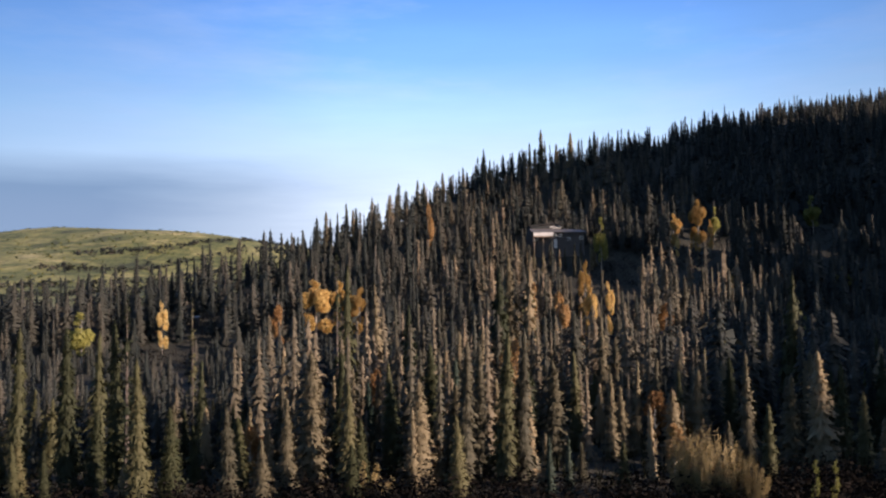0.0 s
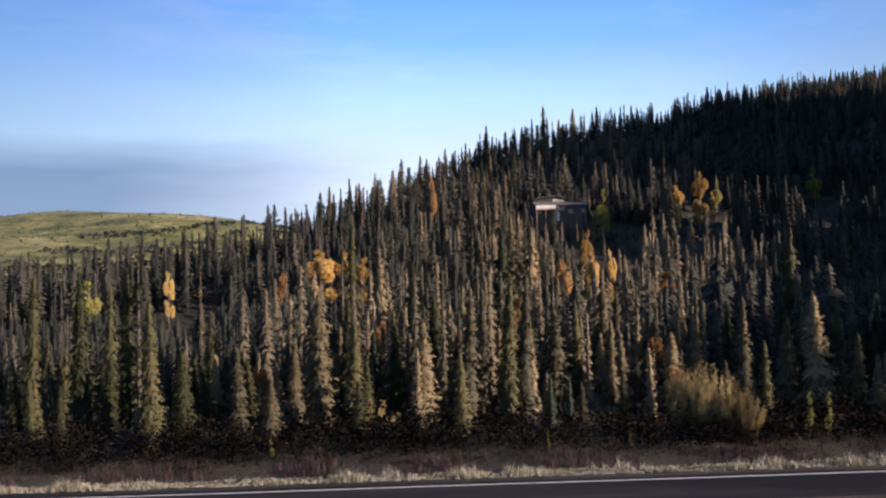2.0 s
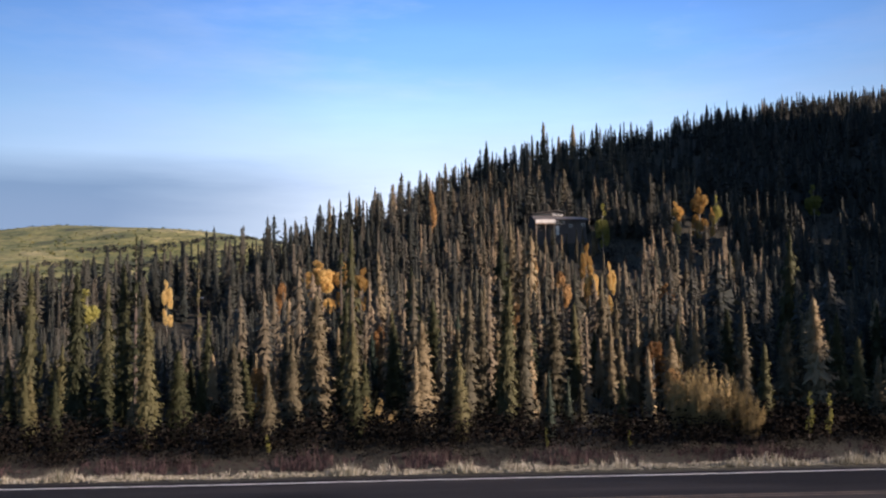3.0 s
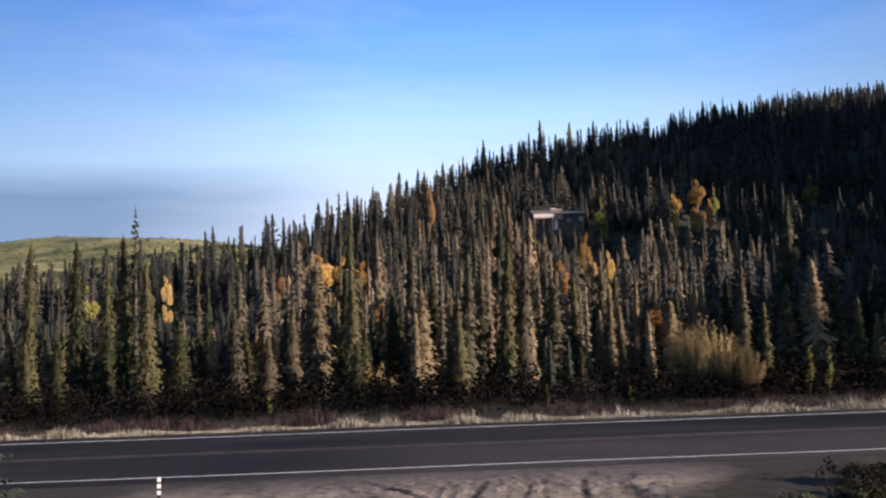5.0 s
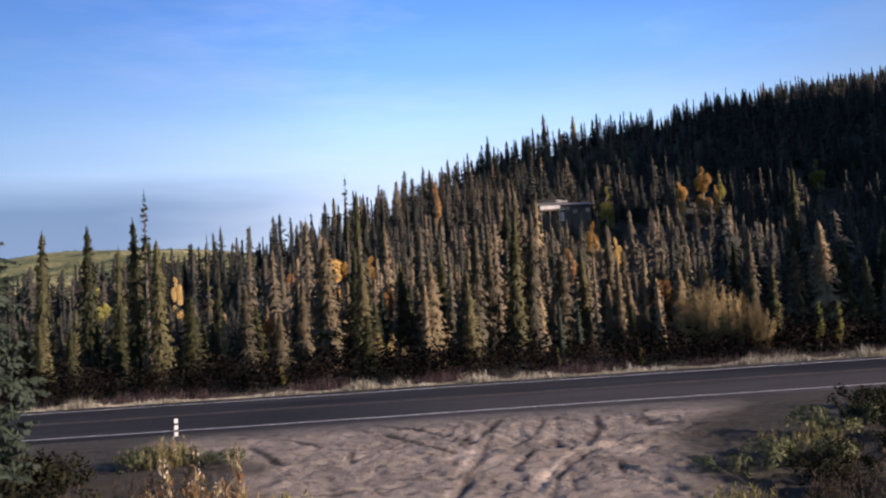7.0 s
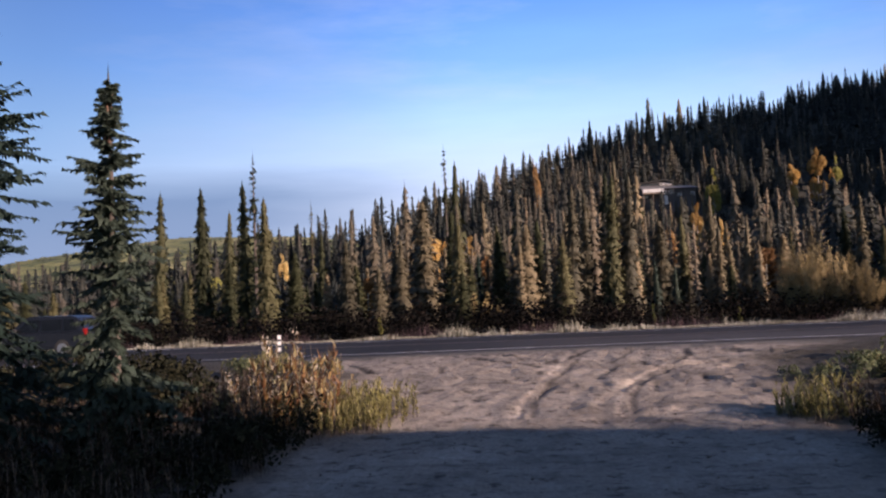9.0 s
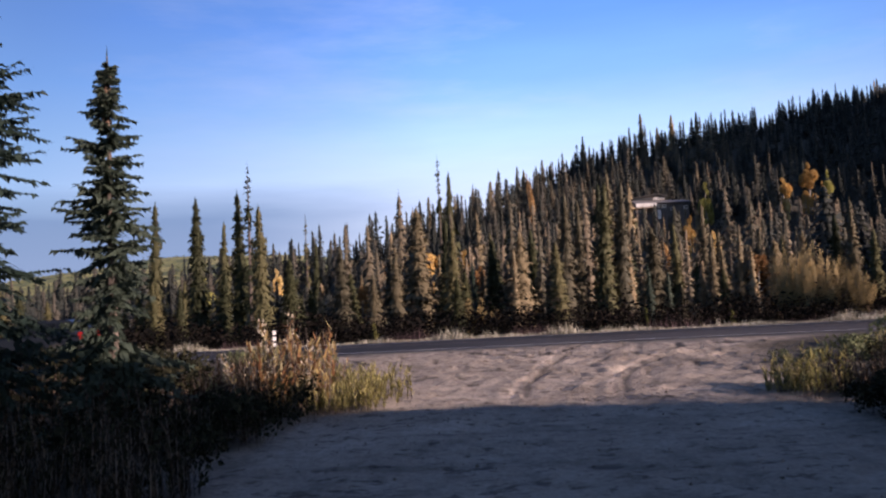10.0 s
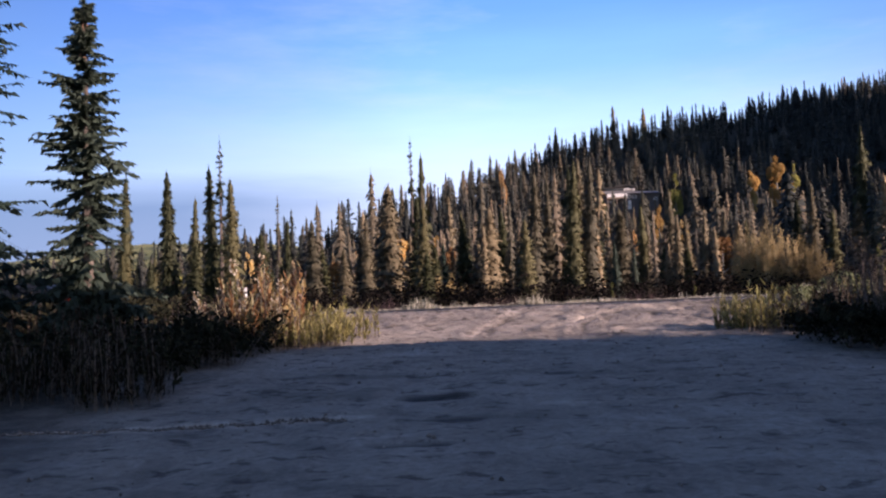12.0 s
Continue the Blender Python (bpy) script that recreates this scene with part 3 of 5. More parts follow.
# single wheel tracks: points, half width, and how the turned soil looks (pale dust above 0, damp and dark below)
TRACKS = []
for _ in range(58):
    tx, ty, ta, tl = ruts.uniform(-4.5, 6.5), ruts.uniform(-12.0, -1.6), ruts.normal(0.9, 0.7) * ruts.choice((-1, 1)), ruts.uniform(0.3, 1.5)
    TRACKS.append((((tx, ty), (tx + math.cos(ta) * tl * 0.5, ty + math.sin(ta) * tl * 0.5 + ruts.normal(0, 0.1)), (tx + math.cos(ta) * tl, ty + math.sin(ta) * tl)), ruts.uniform(0.06, 0.12), ruts.choice((-0.8, -0.6, 0.5))))
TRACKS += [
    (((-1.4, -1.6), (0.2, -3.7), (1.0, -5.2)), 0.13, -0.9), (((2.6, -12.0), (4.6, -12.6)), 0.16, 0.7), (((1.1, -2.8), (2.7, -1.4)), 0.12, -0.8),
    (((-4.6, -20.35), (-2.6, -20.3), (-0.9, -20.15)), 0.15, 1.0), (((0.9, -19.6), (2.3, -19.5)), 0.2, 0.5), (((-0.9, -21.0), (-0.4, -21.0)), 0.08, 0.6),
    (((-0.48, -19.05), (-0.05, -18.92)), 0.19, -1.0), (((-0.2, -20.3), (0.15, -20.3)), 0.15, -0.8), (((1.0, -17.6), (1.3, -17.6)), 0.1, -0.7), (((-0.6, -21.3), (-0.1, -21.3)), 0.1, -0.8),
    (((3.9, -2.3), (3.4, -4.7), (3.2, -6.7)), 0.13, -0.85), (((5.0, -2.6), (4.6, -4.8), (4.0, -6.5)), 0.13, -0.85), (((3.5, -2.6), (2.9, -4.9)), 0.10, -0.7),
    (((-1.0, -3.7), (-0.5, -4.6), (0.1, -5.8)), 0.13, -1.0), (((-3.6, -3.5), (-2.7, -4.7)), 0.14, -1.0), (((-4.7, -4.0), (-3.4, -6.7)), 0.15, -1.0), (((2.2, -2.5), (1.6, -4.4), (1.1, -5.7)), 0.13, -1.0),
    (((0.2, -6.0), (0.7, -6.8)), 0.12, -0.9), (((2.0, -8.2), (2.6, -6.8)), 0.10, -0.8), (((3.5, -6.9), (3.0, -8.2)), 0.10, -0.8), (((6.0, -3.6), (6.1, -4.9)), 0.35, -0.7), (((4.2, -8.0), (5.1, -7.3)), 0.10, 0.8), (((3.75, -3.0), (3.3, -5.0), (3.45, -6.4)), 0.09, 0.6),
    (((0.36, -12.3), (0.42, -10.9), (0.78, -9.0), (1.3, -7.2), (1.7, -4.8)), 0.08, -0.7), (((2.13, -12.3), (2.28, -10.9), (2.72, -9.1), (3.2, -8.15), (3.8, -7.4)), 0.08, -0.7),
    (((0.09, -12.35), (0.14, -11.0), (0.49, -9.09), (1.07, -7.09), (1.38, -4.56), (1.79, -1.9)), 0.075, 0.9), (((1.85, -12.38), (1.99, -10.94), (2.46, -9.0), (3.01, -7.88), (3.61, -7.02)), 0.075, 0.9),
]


def track_marks(X, Y):
    """How deep the tracks lie and how the soil in them looks, at each place."""
    deep, mark = np.zeros_like(X), np.zeros_like(X)
    for pts, w, look_of in TRACKS:
        d = np.full_like(X, 9.0)
        for (ax, ay), (bx, by) in zip(pts, pts[1:]):
            k = np.clip(((X - ax) * (bx - ax) + (Y - ay) * (by - ay)) / ((bx - ax) ** 2 + (by - ay) ** 2), 0, 1)
            d = np.minimum(d, np.hypot(X - ax - k * (bx - ax), Y - ay - k * (by - ay)))
        on = np.exp(-(d / w) ** 2)
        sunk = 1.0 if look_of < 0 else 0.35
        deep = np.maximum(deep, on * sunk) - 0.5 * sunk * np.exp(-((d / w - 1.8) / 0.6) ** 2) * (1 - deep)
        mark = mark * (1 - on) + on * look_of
    return deep, mark


def pad_z(X, Y):
    """Packed dirt with tyre ruts, ridges thrown up beside them, and clods."""
    z = ground_z(X, Y)
    n = np.zeros_like(X)
    for f, amp, s in ((0.8, 0.030, 1), (2.3, 0.024, 2), (5.1, 0.026, 3), (10.0, 0.019, 4)):
        n += amp * np.sin(f * X + s + 1.9 * np.sin(f * 0.7 * Y + s)) * np.sin(f * 1.1 * Y + 2.1 * s + 1.6 * np.sin(f * 0.6 * X))
    clods = np.random.default_rng(8).uniform(0, 1, X.shape)
    n += np.where(clods > 0.91, 0.04 * (clods - 0.88) / 0.12, 0.0)
    low, high = np.zeros_like(X), np.zeros_like(X)
    for (cx, cy), rad, a0, w, deep in RUTS:
        d, ang = np.hypot(X - cx, Y - cy), np.arctan2(Y - cy, X - cx)
        turn = (ang - a0) % math.tau
        on = np.clip(turn * 3, 0, 1) * np.clip((1.1 - turn) * 3, 0, 1) * deep
        for off in (0.0, 1.5):
            q = (d - rad - off) / w
            low = np.maximum(low, on * 0.050 * np.exp(-q * q))
            high = np.maximum(high, on * 0.036 * np.exp(-((np.abs(q) - 1.7) / 0.6) ** 2))
    n += high - low - 0.032 * track_marks(X, Y)[0]
    calm = np.clip((-Y - 0.8) / 2.0, 0, 1)
    return z * np.clip((-Y - 0.3) / 2, 0, 1) + n * calm * (0.45 + 0.55 * np.clip((Y + 15) / 3, 0, 1)) - 0.008


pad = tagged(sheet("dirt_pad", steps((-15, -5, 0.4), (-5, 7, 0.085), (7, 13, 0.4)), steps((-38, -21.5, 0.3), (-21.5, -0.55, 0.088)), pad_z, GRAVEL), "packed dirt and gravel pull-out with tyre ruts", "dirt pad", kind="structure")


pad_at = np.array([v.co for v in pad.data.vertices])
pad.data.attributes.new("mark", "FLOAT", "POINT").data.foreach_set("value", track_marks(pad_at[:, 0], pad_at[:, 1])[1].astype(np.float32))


# ---- stones on the pad ----
def pebbles(name, rng, xs, ys, sizes, label):
    """Loose stones: squashed eight-sided lumps resting in the dirt."""
    n = len(xs)
    z = pad_z(xs[None, :], ys[None, :])[0]
    dirs = np.array([(1, 0, 0), (0, 1, 0), (-1, 0, 0), (0, -1, 0), (0, 0, 0.8), (0, 0, -0.6)], float)
    jag = rng.uniform(0.65, 1.35, (n, 6, 1))
    a = rng.uniform(0, math.tau, n)
    c, s = np.cos(a)[:, None], np.sin(a)[:, None]
    v = dirs[None] * jag * sizes[:, None, None]
    v = np.stack([v[:, :, 0] * c - v[:, :, 1] * s, (v[:, :, 0] * s + v[:, :, 1] * c) * 0.8, v[:, :, 2]], -1)
    v += np.stack([xs, ys, z + sizes * 0.25], -1)[:, None]
    f = np.array([(0, 1, 4), (1, 2, 4), (2, 3, 4), (3, 0, 4), (1, 0, 5), (2, 1, 5), (3, 2, 5), (0, 3, 5)])
    ob = new(name, tri_mesh(name, v[:, f].reshape(-1, 3, 3), STONE))
    return tagged(ob, label, "gravel", kind="stuff")


STONE = foliage("pale_grey_stone", [(0.0, (0.07, 0.060, 0.052)), (0.6, (0.17, 0.145, 0.125)), (1.0, (0.32, 0.28, 0.25))], by="island", rough=0.9, through=0)
prng = np.random.default_rng(77)
q = prng.uniform(0, 1, 1100)
pebbles("loose_gravel", prng, prng.uniform(-3.2, 4.6, 1100), -26 + 25 * q, 0.007 + 0.024 * prng.uniform(0, 1, 1100) ** 3, "small loose stones scattered over the packed dirt")
q = prng.uniform(0, 1, 1000)
pebbles("gravel_ridge", prng, -4.4 + 3.4 * q, -20.3 + 0.05 * np.sin(q * 9) + prng.normal(0, 0.03, 1000), 0.009 + 0.016 * prng.uniform(0, 1, 1000) ** 2, "thin ridge of pale gravel along a tyre track")

# ---- cloud bank far off ----
def cloud_bank():
    m, nodes, links, b = material("grey_cloud", 1.0)
    nt = m.node_tree
    tc = nodes.new("ShaderNodeTexCoord")
    sep = nodes.new("ShaderNodeSeparateXYZ")
    links.new(tc.outputs["UV"], sep.inputs[0])
    soft = noise_of(nt, 3.0, 5.0, 0.55, "UV", (1.2, 1.4, 1))

    def calc(op, a, b):
        n = nodes.new("ShaderNodeMath")
        n.operation, n.use_clamp = op, False
        for v, s in ((a, n.inputs[0]), (b, n.inputs[1])):
            if isinstance(v, (int, float)):
                s.default_value = v
            else:
                links.new(v, s)
        return n.outputs[0]

    wob = calc("MULTIPLY", calc("SUBTRACT", soft, 0.5), 0.16)
    top = calc("ADD", sep.outputs[1], wob)
    end = calc("ADD", sep.outputs[0], wob)
    up = ramp(nt, top, [(0.70, (1, 1, 1)), (0.92, (0, 0, 0))])
    out = ramp(nt, end, [(0.58, (1, 1, 1)), (0.88, (0, 0, 0))])
    mask = calc("MULTIPLY", calc("MULTIPLY", up, out), 0.93)
    em = nodes.new("ShaderNodeEmission")
    links.new(ramp(nt, top, [(0.1, (0.18, 0.25, 0.38)), (0.75, (0.12, 0.20, 0.33))]), em.inputs[0])
    em.inputs[1].default_value = 1.0
    tr = nodes.new("ShaderNodeBsdfTransparent")
    ms = nodes.new("ShaderNodeMixShader")
    links.new(mask, ms.inputs[0])
    links.new(tr.outputs[0], ms.inputs[1])
    links.new(em.outputs[0], ms.inputs[2])
    links.new(ms.outputs[0], nodes["Material Output"].inputs[0])
    verts, faces, uv = [], [], []
    n, k, R = 40, 8, 4100.0
    for j in range(k + 1):
        for i in range(n + 1):
            a = radians(-62 + 72 * i / n)
            verts.append((R * math.sin(a), R * math.cos(a), -60 + 800 * j / k))
            uv.append((i / n, j / k))
    for j in range(k):
        for i in range(n):
            q = j * (n + 1) + i
            faces.append((q, q + 1, q + n + 2, q + n + 1))
    me = mesh_from("backdrop", verts, faces, m)
    lay = me.uv_layers.new(name="UVMap")
    for lp in me.loops:
        lay.data[lp.index].uv = uv[lp.vertex_index]
    return tagged(new("backdrop", me), "low grey cloud bank over the distant hill", "cloud", kind="structure")


cloud_bank()


def glowing_sky_shell():
    """A glowing shell over the crest: the sky's brightness painted in, with thin high cloud."""
    m, nodes, links, b = material("glowing_sky_gradient", 1.0)
    nt = m.node_tree
    tc = nodes.new("ShaderNodeTexCoord")
    sep = nodes.new("ShaderNodeSeparateXYZ")
    links.new(tc.outputs["UV"], sep.inputs[0])
    across = ramp(nt, sep.outputs[0], [(0.0, (0, 0, 0)), (0.22, (0.75, 0.75, 0.75)), (0.46, (1, 1, 1)), (0.66, (0.9, 0.9, 0.9)), (1.0, (0.1, 0.1, 0.1))])
    upward = ramp(nt, sep.outputs[1], [(0.0, (1, 1, 1)), (0.30, (0.95, 0.95, 0.95)), (0.60, (0.8, 0.8, 0.8)), (1.0, (0, 0, 0))])
    streaks = ramp(nt, noise_of(nt, 2.6, 6.0, 0.6, "UV", (1.0, 2.6, 1)), [(0.38, (0.80, 0.80, 0.80)), (0.70, (1, 1, 1))])
    mask = mixed(nt, 1.0, mixed(nt, 1.0, across, upward, "MULTIPLY"), streaks, "MULTIPLY")
    mask = mixed(nt, 1.0, mask, (0.94, 0.94, 0.94), "MULTIPLY")
    em = nodes.new("ShaderNodeEmission")
    # Sides painted darker, standing in for the lens's fall-off.
    glow = ramp(nt, sep.outputs[0], [(0.16, (0.52, 0.56, 0.62)), (0.42, (1, 1, 1)), (0.58, (1, 1, 1)), (0.84, (0.70, 0.73, 0.78))])
    wisp = ramp(nt, noise_of(nt, 3.4, 7.0, 0.62, "UV", (1.3, 2.2, 1)), [(0.48, (0, 0, 0)), (0.74, (0.42, 0.42, 0.42))])
    links.new(mixed(nt, 1.0, glow, mixed(nt, wisp, ramp(nt, sep.outputs[1], [(0.18, (0.67, 0.77, 0.92)), (0.32, (0.38, 0.60, 0.88)), (0.42, (0.19, 0.43, 0.88)), (0.52, (0.11, 0.31, 0.82)), (0.9, (0.05, 0.16, 0.58))]), (0.50, 0.60, 0.86)), "MULTIPLY"), em.inputs[0])
    em.inputs[1].default_value = 1.0
    tr = nodes.new("ShaderNodeBsdfTransparent")
    ms = nodes.new("ShaderNodeMixShader")
    links.new(mask, ms.inputs[0])
    links.new(tr.outputs[0], ms.inputs[1])
    links.new(em.outputs[0], ms.inputs[2])
    links.new(ms.outputs[0], nodes["Material Output"].inputs[0])
    verts, faces, uv = [], [], []
    n, k, R = 40, 10, 4600.0
    for j in range(k + 1):
        for i in range(n + 1):
            a, e = radians(-48 + 104 * i / n), radians(-1 + 40 * j / k)
            verts.append((R * math.sin(a) * math.cos(e), R * math.cos(a) * math.cos(e), R * math.sin(e)))
            uv.append((i / n, j / k))
    for j in range(k):
        for i in range(n):
            q = j * (n + 1) + i
            faces.append((q, q + 1, q + n + 2, q + n + 1))
    me = mesh_from("backdrop", verts, faces, m)
    lay = me.uv_layers.new(name="UVMap")
    for lp in me.loops:
        lay.data[lp.index].uv = uv[lp.vertex_index]
    return tagged(new("backdrop", me), "glowing painted sky with thin high cloud over the crest", "cloud", kind="structure")


glowing_sky_shell()


# ---- forest ----
rnd = np.random.default_rng(11)
FRONT = dict(step=0.21, per=9, twigs=4, low=0.03, width=0.17)
KINDS = [
    (spruce_kind("spruce", 1, 8.0, 1.20, NEEDLES, **FRONT), 8.0),
    (spruce_kind("spruce", 2, 8.0, 1.05, NEEDLES, **FRONT, ragged=0.5), 8.0),
    (spruce_kind("spruce", 3, 8.0, 0.90, NEEDLES, **FRONT, shape=0.65), 8.0),
    (spruce_kind("spruce", 4, 8.0, 1.45, NEEDLES, **FRONT, shape=0.9), 8.0),
    (spruce_kind("spruce", 5, 8.0, 0.80, NEEDLES, **FRONT, ragged=0.6), 8.0),
    (spruce_kind("spruce", 6, 8.0, 1.20, NEEDLES_FRESH, **FRONT, shape=0.65), 8.0),
    (spruce_kind("spruce", 8, 8.0, 1.20, NEEDLES_GREEN, **FRONT), 8.0),
    (spruce_kind("spruce", 9, 8.0, 0.95, NEEDLES_GREEN, **FRONT, ragged=0.5), 8.0),
]
THIN = dict(step=0.26, per=7, twigs=2, low=0.02, width=0.32)
FAR_KINDS = [spruce_kind("spruce", 11, 8.0, 1.15, NEEDLES, **THIN), spruce_kind("spruce", 12, 8.0, 1.0, NEEDLES, **THIN, ragged=0.5), spruce_kind("spruce", 13, 8.0, 0.85, NEEDLES, **THIN, shape=0.65), spruce_kind("spruce", 14, 8.0, 1.4, NEEDLES, **THIN, shape=0.9), spruce_kind("spruce", 15, 8.0, 0.8, NEEDLES, **THIN, ragged=0.6), spruce_kind("spruce", 16, 8.0, 1.1, NEEDLES_FRESH, **THIN), spruce_kind("spruce", 17, 8.0, 1.15, NEEDLES_GREEN, **THIN), spruce_kind("spruce", 18, 8.0, 0.95, NEEDLES_GREEN, **THIN, ragged=0.5)]
SNAG = spruce_kind("spruce", 7, 11.0, 0.55, NEEDLES_GREEN, body=3, step=0.34, per=5, twigs=3, ragged=0.6, low=0.05, shape=0.5, width=0.16)

# trees that stand out: x, y, height of the tip, kind
EDGE_TREES = [(-22.5, 24, 9.3, 7), (-19.1, 22.7, 9.3, 6), (-20.1, 30, 8.6, 7), (-16.8, 24, 9.7, 7), (-13.5, 17.5, 7.8, 6), (-12.0, 18, 4.7, 6), (-13.4, 30, 6.7, 1), (-8.9, 17.5, 5.2, 1), (-7.2, 17.5, 3.6, 3), (-8.3, 32, 7.3, 2), (-6.8, 28, 5.4, 4), (-5.2, 22, 7.8, 0), (-3.8, 26, 7.4, 1), (-3.0, 20, 6.1, 3), (-0.8, 28, 6.5, 1), (0.5, 46, 9.8, 0), (0.9, 22, 6.0, 0), (2.3, 35, 7.2, 2), (4.4, 40, 7.8, 1), (5.3, 30, 7.6, 0)]
INNER_TREES = [(5.8, 22, 8.6, 0), (7.0, 23, 8.8, 1), (4.7, 24, 8.0, 1), (9.2, 52, 13.2, 0), (10.9, 56, 14.8, 3), (12.4, 55, 13.3, 1), (13.5, 60, 13.0, 0), (7.7, 24, 5.4, 1), (7.8, 18, 3.3, 5), (9.0, 19, 2.9, 5), (16.1, 40, 9.0, 0), (20.7, 50, 9.9, 1), (15.9, 30, 6.2, 4), (14.5, 22, 4.2, 0), (28, 45, 8.3, 2), (33.2, 50, 8.2, 1), (27.8, 32, 12.0, 4), (27.6, 30, 5.9, 0), (34.9, 35, 4.6, 1), (32.7, 28, 7.0, 2), (-2.6, 60, 11.8, 1), (-4.6, 42, 13.2, 1)]
RIDGE_TREES = [(-18.8, 179.8, 30.7), (-12.7, 190.3, 32.1), (-3.4, 204.1, 37.2), (-1.4, 207, 37.9), (6.9, 218.6, 42.7), (13, 227.1, 46.9), (15.9, 231.1, 46.2), (18.9, 235.3, 46.8), (28.1, 248, 57.7), (30.2, 248.6, 54.1), (40.7, 251.2, 57.2), (44.4, 252.2, 60.5), (48.6, 253.3, 65.2), (54.1, 254.7, 60.3), (59.5, 256.1, 64.9), (68.9, 259.9, 66.1), (98.5, 290.6, 73.5), (112.5, 305.1, 76.9), (149.7, 343.6, 88.2), (182.7, 377.6, 102.2), (200.6, 393.2, 108.5), (250.1, 436.5, 121.4), (270.1, 453.9, 124.6), (315.8, 492.6, 138.8)]
taken = []
LOOKS = {5: "young green spruce at the forest edge", 6: "dark olive-green spruce at the forest edge", 7: "dark olive-green spruce at the forest edge"}


def spruce_at(x, y, h, k, wide=None):
    # More green needles at left; far right, their darkness also stands in for shade.
    if k < 5 and rnd.uniform() < np.clip((-8 - x) / 6, 0.2, 0.85) + np.clip((x - 24) / 10, 0, 0.7):
        k = 6 + k % 2
    kind, base = KINDS[k] if y < 29 else (FAR_KINDS[k], 8.0)
    ob = stand(kind, x, y, h, base, rnd.uniform(0, 360), wide or rnd.uniform(0.8, 1.45) * (8.0 / h) ** 0.4, (rnd.normal(0, 1.2), rnd.normal(0, 1.2)))
    taken.append((x, y))
    return tagged(ob, LOOKS.get(k, "olive-brown spruce with short drooping boughs at the forest edge"), "spruce tree", "spruces beyond the road")


for x, y, top, k in EDGE_TREES:
    spruce_at(x, y, top - gz(x, y), k, 0.85 if x < -12 else None)
for x, y, top, k in INNER_TREES:
    spruce_at(x, y, top - gz(x, y), k, 0.75 if top > 11.9 and y < 50 else 0.85)
for x, y, top in [(27.6, 153, 20.6), (29.4, 155, 21.4), (31.0, 152, 20.2), (32.8, 154, 21.8), (34.4, 151, 20.4), (36.2, 154, 21.2), (38.0, 152, 21.8), (39.8, 154, 22.4), (41.6, 152, 22.6), (43.0, 155, 23.6), (30.2, 148, 19.4), (37.0, 148, 20.0)]:
    ob = stand(FAR_KINDS[int(rnd.integers(3))], x, y, top - 1.3 - gz(x, y), 8.0, rnd.uniform(0, 360), 0.9)
    taken.append((x, y))
    tagged(ob, "dark spruce standing before the house", "spruce tree", "spruces by the house")
for x, y, top in RIDGE_TREES:
    ob = stand(FAR_KINDS[int(rnd.integers(3))], x, y, top - gz(x, y), 8.0, rnd.uniform(0, 360), rnd.uniform(0.9, 1.3))
    taken.append((x, y))
    tagged(ob, "tall spruce standing out along the crest of the hill", "spruce tree", "spruces on the crest")
for x, y, top in ((-15.9, 23.1, 11.4), (-17.7, 45, 10.7), (-5.2, 41, 14.4)):
    ob = stand(SNAG, x, y, top - gz(x, y), 11.0, rnd.uniform(0, 360), rnd.uniform(0.8, 1.0), (0, 0))
    taken.append((x, y))
    tagged(ob, "tall thin spruce, nearly bare, with a crooked tip", "spruce tree", "spruces beyond the road")
while len(taken) < 300:
    y = 16.5 + 27 * rnd.uniform() ** 1.2
    half = 12 + 0.64 * (y + 27)
    x = rnd.uniform(-half, half * 1.08)
    if min((x - a) ** 2 + (y - b) ** 2 for a, b in taken) < 1.3 ** 2:
        continue
    if 12 < x < 24 and y < 21 and rnd.uniform() < 0.75:
        continue
    h = float(np.clip(rnd.normal(5.6 if y > 22 else 4.3, 1.2), 2.0, 8.5))
    if 8.5 < x < 19 and y < 24:
        h = min(h, 3.5)
    if x < -8:
        h = min(h, rnd.uniform(2.4, 4.8))
    spruce_at(x, y, h, int(rnd.choice(6, p=[0.26, 0.26, 0.18, 0.12, 0.14, 0.04])))
for ob in [k for k, _ in KINDS] + FAR_KINDS:
    discard(ob)
discard(SNAG)


